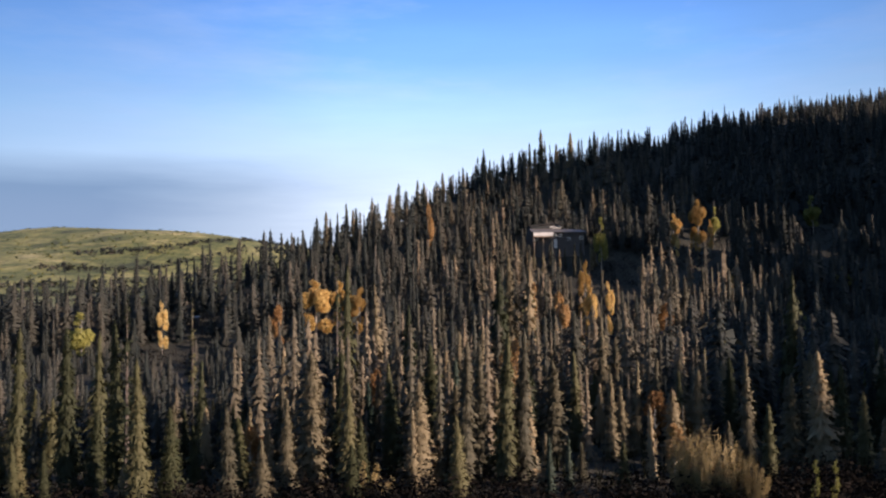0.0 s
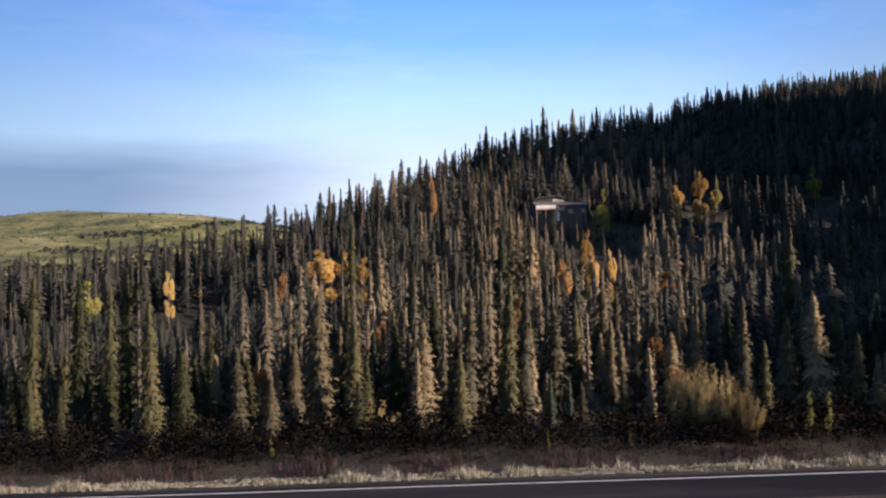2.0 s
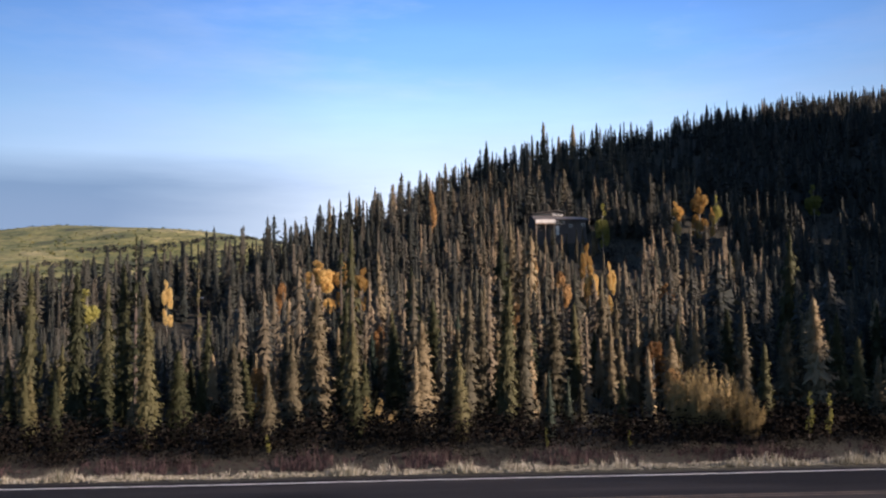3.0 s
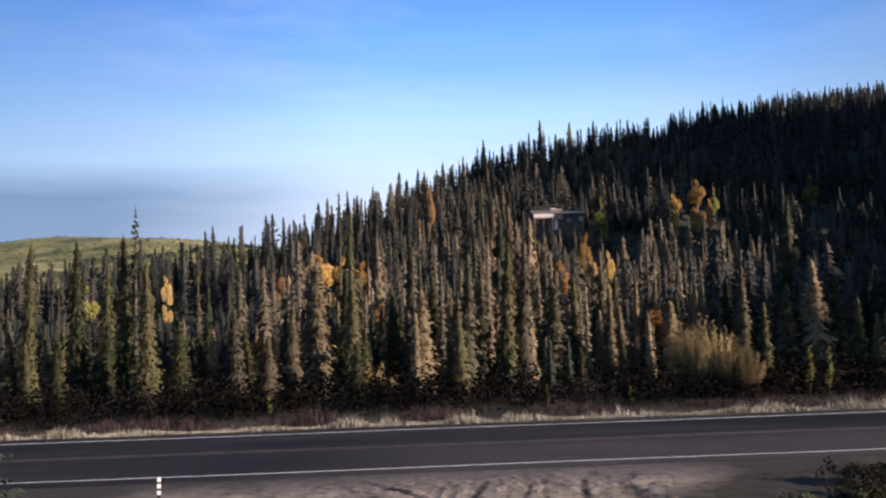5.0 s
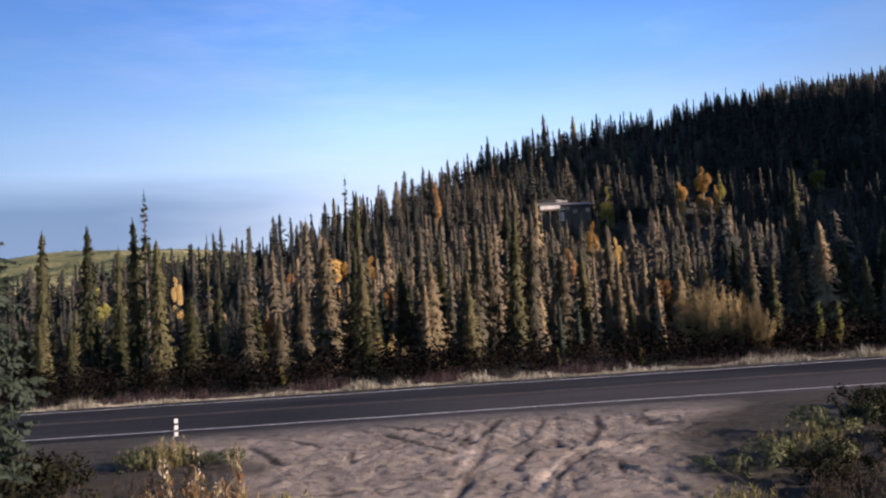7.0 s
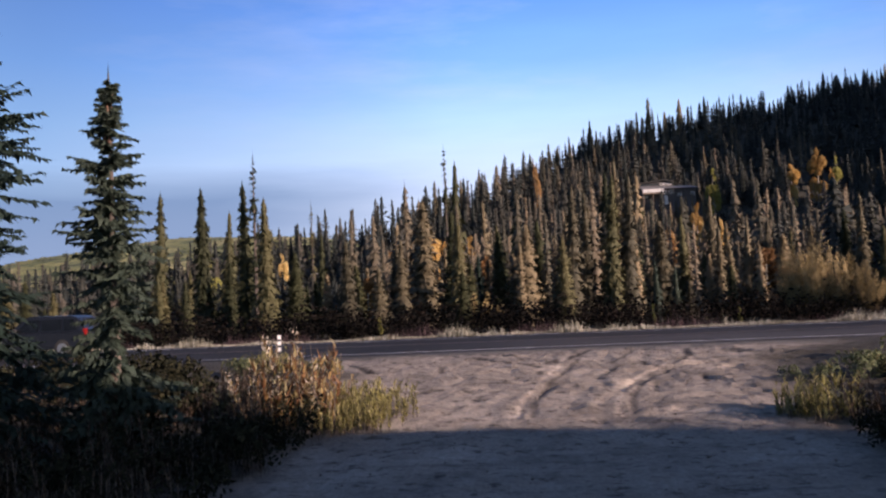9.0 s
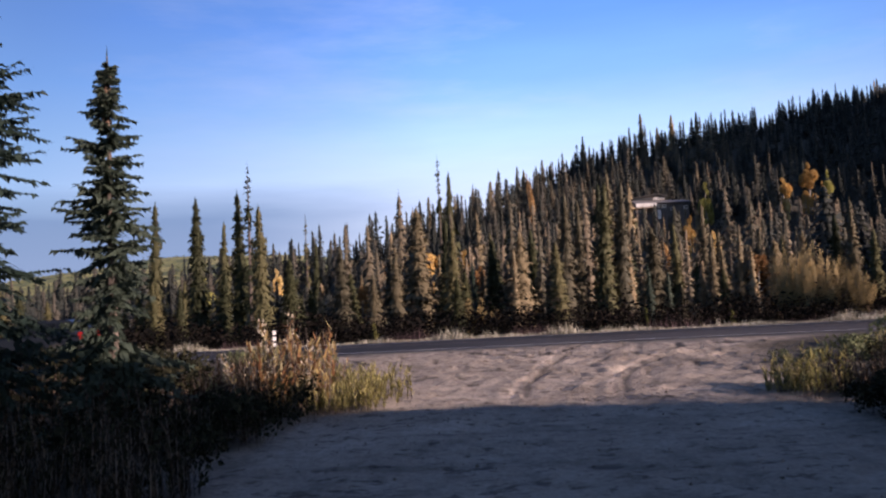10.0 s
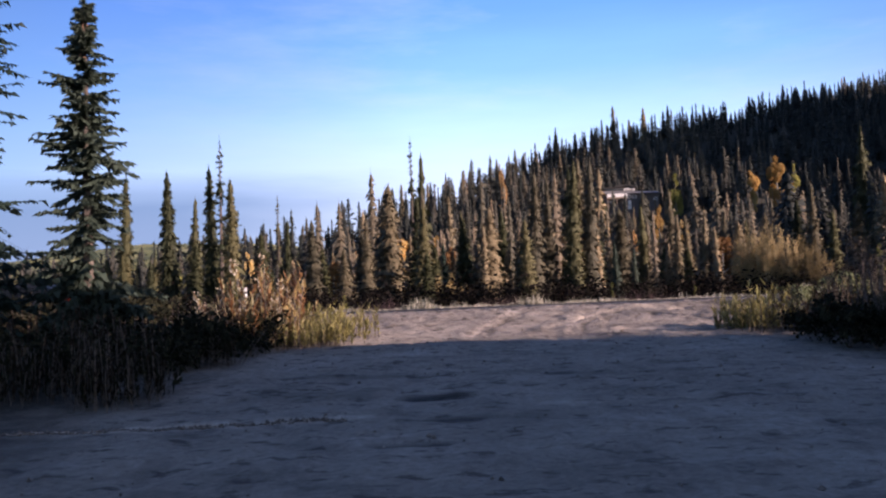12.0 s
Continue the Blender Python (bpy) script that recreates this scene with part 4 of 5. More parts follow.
def woods(name, places, heights, variants, mat, label, wide=1.0, seed=3, lift=0.3, slim=0.8):
    """Many trees joined: copies of a few crowns, turned and sized, each with its own shade."""
    rng = np.random.default_rng(seed)
    out, nor, tint = [], [], []
    which = rng.integers(0, len(variants), len(places))
    for v, base in enumerate(variants):
        idx = np.nonzero(which == v)[0]
        if not len(idx):
            continue
        o = from_axis(base, lift)
        k = (heights[idx] / 10.0)
        a = rng.uniform(0, math.tau, len(idx))
        w = k ** slim * rng.uniform(0.8, 1.25, len(idx)) * wide
        c, s = np.cos(a)[:, None, None], np.sin(a)[:, None, None]
        ww = w[:, None, None]
        x = (base[None, :, :, 0] * c - base[None, :, :, 1] * s) * ww + places[idx, 0][:, None, None]
        y = (base[None, :, :, 0] * s + base[None, :, :, 1] * c) * ww + places[idx, 1][:, None, None]
        z = base[None, :, :, 2] * k[:, None, None] + places[idx, 2][:, None, None]
        out.append(np.stack([x, y, z], -1).reshape(-1, 3, 3))
        nx, ny = o[None, :, :, 0] * c - o[None, :, :, 1] * s, o[None, :, :, 0] * s + o[None, :, :, 1] * c
        nor.append(np.stack([nx, ny, np.broadcast_to(o[None, :, :, 2], nx.shape)], -1).reshape(-1, 3, 3))
        tint.append(np.repeat(rng.uniform(0, 1, len(idx)), len(base)))
    ob = new(name, tri_mesh(name, np.concatenate(out), mat, np.concatenate(nor), np.concatenate(tint), 0.88))
    return tagged(ob, label, "forest", kind="stuff")


def scatter(rng, n, ylo, yhi, power, side, keep=None, gap=0.0):
    pts = []
    cell = {}
    tries = 0
    while len(pts) < n and tries < n * 30:
        tries += 1
        y = ylo + (yhi - ylo) * rng.uniform() ** power
        half = side[0] + side[1] * (y + 27)
        x = rng.uniform(-half, half)
        if keep is not None and not keep(x, y):
            continue
        if gap:
            q = (int(x // gap), int(y // gap))
            if q in cell:
                continue
            cell[q] = 1
        pts.append((x, y))
    p = np.array(pts)
    return np.column_stack([p, ground_z(p[:, 0], p[:, 1]) - 0.1])


GROVES = [(68, 163, 6.0), (65.5, 156, 3.5), (43.5, 149, 3.0), (48, 151, 3.0), (52.5, 153, 2.6), (-10.5, 111, 6.0), (32, 110, 5.0), (29, 101, 3.0), (-38, 105, 4.0), (-18.5, 100, 2.5), (24.5, 99, 4.0), (45.2, 156, 2.5), (106, 174, 5.0), (78.5, 170, 2.5), (-36.5, 121, 1.6)]


def open_wood(x, y):
    """False on the downhill side of the golden groves, where the wood is thin."""
    for gx0, gy0, w in GROVES:
        d = gy0 + 2.0 - y
        if -3 < d < 28 and abs(x - gx0 + gx0 / (gy0 + 27) * d) < w * (1.0 - 0.012 * d):
            return False
        u, v = (x - gx0) * 0.866 - (y - gy0) * 0.5, (x - gx0) * 0.5 + (y - gy0) * 0.866
        if gy0 > 150 and -2 < u < 9 and abs(v) < w + 1:
            return False
    return True


mid_var = [np.concatenate([spruce_crown(np.random.default_rng(50 + s), 10.0, r, 0.50, 3, 1, low=0.02, width=0.55, ragged=0.35, club=c, shape=0.7), skirts(np.random.default_rng(150 + s), 10.0, r * 0.9, 19, 5, 0.03, 0.7, 0.6, 0.5)]) for s, (r, c) in enumerate([(1.15, 0), (0.9, 0.2), (1.4, 0), (1.05, 0), (0.8, 0.3)])]
hill_var = [np.concatenate([spruce_crown(np.random.default_rng(70 + s), 10.0, r * 0.8, 0.80, 2, 1, low=0.03, width=0.9, ragged=0.3, club=c, shape=0.75), skirts(np.random.default_rng(170 + s), 10.0, r * 0.9, 13, 5, 0.03, 0.75, 0.6, 0.5)]) for s, (r, c) in enumerate([(1.35, 0), (1.05, 0.2), (1.65, 0), (1.2, 0)])]
rng = np.random.default_rng(21)
p = scatter(rng, 1150, 27, 108, 1.0, (14, 0.62), lambda x, y: y < 84 or open_wood(x, y), gap=1.6)
# Slope foot and far right get the darker needles, standing in for shade.
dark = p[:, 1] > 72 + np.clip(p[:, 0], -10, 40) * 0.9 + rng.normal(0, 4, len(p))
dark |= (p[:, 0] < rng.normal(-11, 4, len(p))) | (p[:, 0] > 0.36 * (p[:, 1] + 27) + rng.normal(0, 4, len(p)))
hh = np.clip(rng.normal(6.3, 2.0, len(p)), 3.0, 10.5)
hh = np.where(p[:, 0] < -0.20 * (p[:, 1] + 27), np.minimum(hh, rng.uniform(3.2, 5.2, len(p))), hh)
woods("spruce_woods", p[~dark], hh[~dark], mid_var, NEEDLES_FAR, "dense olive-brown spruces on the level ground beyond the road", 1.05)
woods("dark_spruce_woods", p[dark], hh[dark], mid_var, NEEDLES_HILL, "green spruces at the foot of the slope, needles darkened for shade", 1.45, 9)


def on_slope(x, y):
    if not open_wood(x, y):
        return False
    yc = np.interp(x, CREST[:, 0], CREST[:, 1])
    if 28.5 < x < 45 and 160 < y < 172 or 136 < y <= 160 and 0.148 < x / (y + 27) < 0.232:
        return False
    return y < yc + 25


p = scatter(rng, 1150, 105, 190, 1.0, (12, 0.62), on_slope, gap=2.2)
hh = np.clip(rng.normal(8.0, 1.9, len(p)), 4.0, 12.5)
# Shade on the lower slope and below the house, set by darker needles.
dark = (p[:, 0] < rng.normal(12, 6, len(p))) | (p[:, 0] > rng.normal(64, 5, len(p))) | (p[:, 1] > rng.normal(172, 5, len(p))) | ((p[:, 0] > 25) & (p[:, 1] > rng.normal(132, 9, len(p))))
woods("lower_slope_woods", p[dark], hh[dark], mid_var, NEEDLES_HILL, "spruces on the lower part of the slope, needles darkened for shade", 1.5, 8)
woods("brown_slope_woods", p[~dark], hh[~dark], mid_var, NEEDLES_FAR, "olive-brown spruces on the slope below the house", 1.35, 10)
p = scatter(rng, 2200, 188, 520, 1.05, (14, 0.64), on_slope, gap=2.6)
hh = np.clip(rng.normal(7.3, 2.4, len(p)), 3.0, 12.5)
# Brown needles thin out to the right; the rest carry shade in their colour.
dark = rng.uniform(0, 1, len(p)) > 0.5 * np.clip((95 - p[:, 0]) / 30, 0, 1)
woods("hillside_woods", p[dark], hh[dark], hill_var, NEEDLES_HILL, "spruces covering the hillside, needles darkened for shade", 1.65)
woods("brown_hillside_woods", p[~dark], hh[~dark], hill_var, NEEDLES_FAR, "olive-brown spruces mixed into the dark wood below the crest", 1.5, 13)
p = scatter(rng, 400, 60, 520, 1.0, (10, 0.62), lambda x, y: x < -45 - 0.08 * y and y > 100, gap=3.0)
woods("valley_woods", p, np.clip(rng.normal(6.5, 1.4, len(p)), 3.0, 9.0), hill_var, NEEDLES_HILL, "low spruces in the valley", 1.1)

# ---- broadleaved trees in autumn colour ----
def place_kind(kind, base, spots, label, category, group):
    for x, y, h, w in spots:
        h = max(h - gz(x, y), 5.0) if category.endswith("tree") and y > 60 else h
        tagged(stand(kind, x, y, h, base, rnd.uniform(0, 360), w), label, category, group)


ASPEN = leafy_kind("aspen", 31, 10.0, 2.5, GOLD, PALE_BARK, 4200, 0.20, low=0.15)
place_kind(ASPEN, 10.0, [(70.5, 165, 30.5, 0.85), (64.3, 164, 27.2, 0.95), (68.4, 160, 21.8, 0.6), (71.8, 161, 25.5, 0.5), (68.6, 163, 24.0, 0.6), (62.5, 157, 19.5, 0.5), (-14.2, 111, 12.2, 1.15), (-10.2, 112, 12.1, 0.8), (-7.0, 110, 10.9, 0.95), (31.7, 115, 14.8, 0.48), (29.4, 101, 10.7, 0.5), (33.0, 104, 11.2, 0.45), (-37.6, 105, 9.2, 0.5), (62, 126, 13, 0.5)], "slender golden aspen in full autumn colour", "aspen tree", "golden aspens")
BIRCH = leafy_kind("birch", 32, 10.0, 2.3, RUST, PALE_BARK, 2200, 0.25, low=0.2)
place_kind(BIRCH, 10.0, [(-18.7, 100, 8.8, 0.6), (24.1, 100, 10.1, 0.6), (21.0, 104, 11.6, 0.4), (17, 29.2, 4.2, 1.4), (18.6, 30, 3.2, 1.4), (16.5, 24, 3.0, 1.3), (-2.0, 40, 5.0, 0.6), (10.5, 50, 6.5, 0.8), (-9.0, 24, 3.4, 1.3), (6.3, 165, 30.7, 0.32), (8.5, 42, 6.0, 0.8), (41, 100, 8, 1.1)], "small rust-orange birch among the spruces", "birch tree", "rust-coloured birches")
POPLAR = leafy_kind("poplar", 33, 10.0, 2.4, LIME, PALE_BARK, 2200, 0.27, low=0.2)
place_kind(POPLAR, 10.0, [(76.4, 170, 29.4, 0.55), (43.3, 150, 25.4, 0.5), (103.7, 175, 32.4, 0.8), (109.2, 172, 26.9, 0.4), (-46.5, 96, 8.0, 1.0), (86, 130, 13, 1.1), (58, 90, 6, 1.0)], "yellow-green poplar on the wooded slope", "poplar tree", "yellow-green poplars")
YBUSH = leafy_kind("willow_bush", 34, 3.0, 1.2, WILLOW, BARK, 1800, 0.07, stems=9, low=0.3)
place_kind(YBUSH, 3.0, [(-1.9, 18.6, 2.2, 0.9), (-0.9, 18.3, 1.6, 0.9)], "yellowing willow bush at the forest edge", "bush", "edge bushes")
BIGBUSH = fan_bush_kind("willow_bush", 35, 4.2, 2.4, WILLOW, BARK, 60, 9000, 0.06)
place_kind(BIGBUSH, 4.2, [(14.7, 16.8, 4.4, 0.42), (15.4, 16.3, 4.5, 0.45), (16.2, 15.9, 4.1, 0.46), (16.9, 15.3, 3.6, 0.46), (17.4, 14.7, 3.0, 0.46)], "big rounded willow bush with fading tan leaves", "bush", "edge bushes")
SPRIG = leafy_kind("willow_bush", 36, 2.6, 0.7, LIME, BARK, 500, 0.06, stems=5, low=0.3)
place_kind(SPRIG, 2.6, [(20.3, 14.6, 2.7, 0.7), (21.4, 14.8, 2.6, 0.7), (11.2, 14.4, 1.0, 1.0), (-6.6, 14.0, 1.1, 1.0), (6.9, 13.6, 1.2, 0.7)], "thin upright willow with few leaves on the verge", "bush", "verge willows")
for ob in (ASPEN, BIRCH, POPLAR, YBUSH, BIGBUSH, SPRIG):
    discard(ob)


# ---- undergrowth ----
def blades(rng, pts, height, lean, width, per):
    """Tufts of blades: tapered triangles fanning out of a point."""
    n = len(pts) * per
    foot = np.repeat(pts, per, 0) + np.column_stack([rng.normal(0, 0.06, n), rng.normal(0, 0.06, n), np.zeros(n)])
    h = np.repeat(height, per) * rng.uniform(0.5, 1.15, n)
    a = rng.uniform(0, math.tau, n)
    d = np.stack([np.cos(a), np.sin(a), np.zeros(n)], 1)
    s = np.stack([-np.sin(a), np.cos(a), np.zeros(n)], 1)
    tip = foot + d * (h * lean * rng.uniform(0.2, 1, n))[:, None] + np.array([0, 0, 1.0]) * h[:, None]
    w = (width * rng.uniform(0.6, 1.4, n))[:, None]
    return np.stack([foot - s * w, foot + s * w, tip], 1)


def band(rng, n, x0, x1, y0, y1, power=1.0):
    x = rng.uniform(x0, x1, n)
    y = y0 + (y1 - y0) * rng.uniform(0, 1, n) ** power
    return np.column_stack([x, y, ground_z(x, y) - 0.02])


def knots(seed):
    """A low round bush of coarse leaves, ten units high."""
    r = np.random.default_rng(seed)
    return leaf_cloud(r, r.normal(0, 1, (5, 3)) * (3.0, 3.0, 1.2) + (0, 0, 4), np.full(5, 3.4), 16, 2.4)


rng = np.random.default_rng(90)
px, py = rng.uniform(-1500, 350, 30000), rng.uniform(620, 1950, 30000)
keep = (np.sin(px * 0.013 + 2.2 * np.sin(py * 0.006)) + np.sin(py * 0.017 + px * 0.006) + rng.normal(0, 0.7, 30000) > 0.1) & (px < 0.12 * py) & (px > -0.75 * py)
px, py = px[keep][:2200], py[keep][:2200]
p = np.column_stack([px, py, ground_z(px, py) - 0.3])
woods("far_hill_scrub", p, rng.uniform(1.2, 4.2, len(p)), [knots(91), knots(92), knots(93)], HEATH, "mottled green and gold scrub on the distant hill", 1.0, 5, 0.9, 1.0)

px = rng.uniform(-520, 60, 1200)
py = 820 + 0.75 * (px + 520) + 150 * rng.integers(0, 4, 1200) + rng.normal(0, 16, 1200) + 40 * np.sin(px * 0.02)
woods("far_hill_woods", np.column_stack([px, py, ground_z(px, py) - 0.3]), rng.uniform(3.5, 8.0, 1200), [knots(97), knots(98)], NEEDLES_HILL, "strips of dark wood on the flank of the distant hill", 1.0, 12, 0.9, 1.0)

rng = np.random.default_rng(41)
p = band(rng, 6500, -48, 60, 8.35, 10.2, 1.7)
clump = 0.5 + 0.5 * np.sin(p[:, 0] * 1.3 + 2 * np.sin(p[:, 0] * 0.37)) * np.sin(p[:, 1] * 1.1 + p[:, 0] * 0.6)
tagged(new("verge_grass", tri_mesh("verge_grass", blades(rng, p, 0.07 + 0.55 * clump ** 2 * rng.uniform(0.2, 1.2, len(p)), 0.7, 0.022, 7), GRASS)), "pale dry grass along the far edge of the road", "grass", kind="stuff")
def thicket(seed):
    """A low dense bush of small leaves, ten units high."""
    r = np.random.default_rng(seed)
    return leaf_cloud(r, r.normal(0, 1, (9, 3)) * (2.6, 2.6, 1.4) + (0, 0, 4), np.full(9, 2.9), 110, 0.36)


bush_var = [thicket(94), thicket(95), thicket(96)]
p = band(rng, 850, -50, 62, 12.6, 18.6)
woods("undergrowth", p, rng.uniform(0.9, 2.0, len(p)) * (0.5 + 0.8 * np.clip((p[:, 1] - 12.6) / 3.5, 0, 1)), bush_var, THICKET, "low thicket at the foot of the forest, leaves blackened for shade", 1.5, 6, 0.6, 1.0)
p = band(rng, 3400, -50, 62, 10.2, 13.4)
tagged(new("verge_twigs", tri_mesh("verge_twigs", blades(rng, p, rng.uniform(0.25, 0.8, len(p)) * (0.7 + 0.5 * np.sin(p[:, 0] * 0.9 + np.sin(p[:, 0] * 0.23))), 0.7, 0.015, 6), TWIGS)), "purple-brown twigs between the grass and the forest", "undergrowth", kind="stuff")
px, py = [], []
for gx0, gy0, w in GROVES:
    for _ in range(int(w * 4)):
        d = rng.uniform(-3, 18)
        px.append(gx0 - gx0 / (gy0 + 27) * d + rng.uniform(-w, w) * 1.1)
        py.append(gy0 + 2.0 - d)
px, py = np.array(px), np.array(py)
woods("grove_scrub", np.column_stack([px, py, ground_z(px, py) - 0.1]), rng.uniform(1.2, 3.4, len(px)), bush_var, THICKET, "shade-toned scrub in the thin wood before the golden groves", 1.0, 7, 0.6, 1.0)
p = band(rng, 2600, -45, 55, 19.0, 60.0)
tagged(new("forest_floor_scrub", tri_mesh("forest_floor_scrub", blades(rng, p, rng.uniform(0.5, 1.8, len(p)), 0.5, 0.05, 6), DARKLEAF)), "brush between the spruces, leaves darkened for forest shade", "undergrowth", kind="stuff")


# ---- the pull-out's edges ----
def weed_kind(seed, stalks, h, spread, leaf_mat, seeding=0.03, plume=0.82):
    """A clump of seeding fireweed: thin stalks with narrow leaves and fluffy tips."""
    rng = np.random.default_rng(seed)
    root = new("fireweed")
    bm = bmesh.new()
    leaves, fluff = [], []
    for _ in range(stalks):
        a, d = rng.uniform(0, math.tau), spread * math.sqrt(rng.uniform())
        foot = np.array([math.cos(a) * d, math.sin(a) * d, -0.03])
        hh = h * rng.uniform(0.45, 1.0)
        tip = foot + np.array([rng.normal(0, 0.09), rng.normal(0, 0.09), 1]) * hh
        tube(bm, [foot, (foot + tip) / 2 + np.array([rng.normal(0, 0.02), 0, 0]), tip], [0.006, 0.005, 0.003], 3)
        m = int(22 * hh / h) + 10
        q = rng.uniform(0.15, 0.95, m)
        p = foot + (tip - foot) * q[:, None]
        b = rng.uniform(0, math.tau, m)
        o = np.stack([np.cos(b) * 0.6, np.sin(b) * 0.6, rng.uniform(-0.1, 1.1, m)], 1)
        ln = rng.uniform(0.07, 0.16, m)[:, None]
        w = np.stack([-np.sin(b), np.cos(b), np.zeros(m)], 1) * 0.015
        leaves.append(np.stack([p - w, p + w, p + o * ln], 1))
        if rng.uniform() < seeding:
            f = int(60 * (1.0 - plume))
            p = foot + (tip - foot) * rng.uniform(plume, 1.02, f)[:, None]
            o = rng.normal(0, 0.022, (f, 3))
            u = rng.normal(0, 0.008, (f, 3))
            fluff.append(np.stack([p + o - u, p + o + u, p + o + np.array([0, 0, 0.03])], 1))
    tagged(part("stalk", bm, BARK, root), kind="stuff")
    tagged(part("foliage", tri_mesh("foliage", np.concatenate(leaves), leaf_mat), None, root), kind="stuff")
    if fluff:
        tagged(part("seed_fluff", tri_mesh("seed_fluff", np.concatenate(fluff), FLUFF), None, root, "pale fluffy seed heads"), kind="stuff")
    return root


def low_shrub_kind(seed, r, h, mat):
    rng = np.random.default_rng(seed)
    root = new("low_shrub")
    bm = bmesh.new()
    cs, rs = [], []
    for _ in range(14):
        a, d = rng.uniform(0, math.tau), r * math.sqrt(rng.uniform()) * 0.85
        t = Vector((math.cos(a) * d, math.sin(a) * d, h * rng.uniform(0.22, 1.0)))
        tube(bm, [(t.x * 0.2, t.y * 0.2, -0.03), (t.x * 0.6, t.y * 0.6, t.z * 0.5), t], [0.005, 0.004, 0.002], 3)
        cs.append(tuple(t))
        rs.append(rng.uniform(0.10, 0.22))
    tagged(part("stem", bm, BARK, root), kind="stuff")
    tris = leaf_cloud(rng, cs, rs, 620, 0.04)
    tagged(part("foliage", tri_mesh("foliage", tris, mat, from_centre(tris, (0, 0, h * 0.2))), None, root), kind="stuff")
    return root


WEEDS = [weed_kind(61, 16, 1.0, 0.45, WEED), weed_kind(62, 12, 0.8, 0.4, WEED), weed_kind(63, 20, 0.7, 0.55, GREENERY)]
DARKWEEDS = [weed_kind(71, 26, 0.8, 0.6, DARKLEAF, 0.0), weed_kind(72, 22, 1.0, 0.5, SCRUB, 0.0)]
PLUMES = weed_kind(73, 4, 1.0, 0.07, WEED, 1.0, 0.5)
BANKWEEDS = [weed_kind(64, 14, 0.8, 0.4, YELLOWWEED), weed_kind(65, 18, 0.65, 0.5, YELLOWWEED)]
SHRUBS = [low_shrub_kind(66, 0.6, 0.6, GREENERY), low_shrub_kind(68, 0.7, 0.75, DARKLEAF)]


def sprinkle(kinds, spots, hs, label, category, group):
    for (x, y), h in zip(spots, hs):
        k = kinds[int(rnd.integers(len(kinds)))]
        ob = copy_thing(k, pose(x, y, gz(x, y) - 0.02, 0, 0, rnd.uniform(0, 360)))
        ob.scale = (h * rnd.uniform(0.85, 1.2),) * 2 + (h,)
        tagged(ob, label, category, group)


def field(n, x0, x1, y0, y1):
    """Random spots in a rectangle, off the open pad, which widens towards the road."""
    out = []
    while len(out) < n:
        x, y = rnd.uniform(x0, x1), rnd.uniform(y0, y1)
        if -2.1 - 0.37 * (y + 12) < x < 4.7 + 0.47 * max(y + 13, -2.0):
            continue
        out.append((x, y))
    return out


sprinkle(WEEDS[:2], [(-3.75, -12.5), (-3.6, -12.8), (-4.0, -12.2)] + field(12, -4.4, -3.3, -13.0, -11.4), [1.75, 1.55, 1.4] + list(rnd.uniform(0.6, 1.1, 12)), "rust and gold fireweed gone to seed beside the pull-out", "fireweed", "roadside fireweed")
sprinkle(BANKWEEDS, field(26, -3.7, -2.0, -13.2, -10.8), rnd.uniform(0.5, 1.15, 26), "yellow-green tall weeds beside the pull-out", "fireweed", "roadside fireweed")
sprinkle(WEEDS[2:] + BANKWEEDS, [(-6.2, -6.0), (-5.9, -5.7), (-6.5, -5.6), (-6.1, -6.4), (-6.8, -5.9), (-5.7, -6.2), (-4.7, -5.6), (-7.2, -5.9), (-6.4, -6.2), (-6.6, -5.2)], [1.0, 0.8, 0.95, 0.9, 0.85, 0.7, 0.5, 0.7, 1.0, 0.9], "seeding green fireweed round the roadside post", "fireweed", "roadside fireweed")
sprinkle(SHRUBS[1:] + DARKWEEDS, field(46, -13.5, -5.6, -20.0, -11.0) + field(52, -7.5, -3.4, -19.0, -13.3), list(rnd.uniform(0.6, 1.3, 46)) + list(rnd.uniform(0.5, 1.1, 52)), "low shrub under the big spruce, leaves darkened for shade", "shrub", "shrubs under the spruce")
sprinkle(SHRUBS[1:], field(22, -13.5, -6.7, -11.0, -6.6), rnd.uniform(0.7, 1.25, 22), "low shrub beside the big spruce, leaves darkened for shade", "shrub", "shrubs under the spruce")
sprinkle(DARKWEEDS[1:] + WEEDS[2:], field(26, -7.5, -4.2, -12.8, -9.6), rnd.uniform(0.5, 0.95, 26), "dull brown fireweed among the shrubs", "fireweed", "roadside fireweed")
sprinkle(BANKWEEDS, [(4.95 + rnd.normal(0, 0.28), -12.7 + rnd.normal(0, 0.3)) for _ in range(13)] + [(8.2, -8.8), (8.5, -9.1), (7.9, -9.0), (7.8, -7.7), (9.9, -7.6)], list(rnd.uniform(0.4, 1.25, 13)) + [1.1, 0.9, 0.8, 0.5, 0.6], "yellow-green weeds at the edge of the pull-out", "fireweed", "weeds by the bank")
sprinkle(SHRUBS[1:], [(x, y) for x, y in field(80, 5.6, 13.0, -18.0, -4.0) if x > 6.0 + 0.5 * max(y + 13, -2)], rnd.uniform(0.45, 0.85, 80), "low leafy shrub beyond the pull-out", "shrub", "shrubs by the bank")
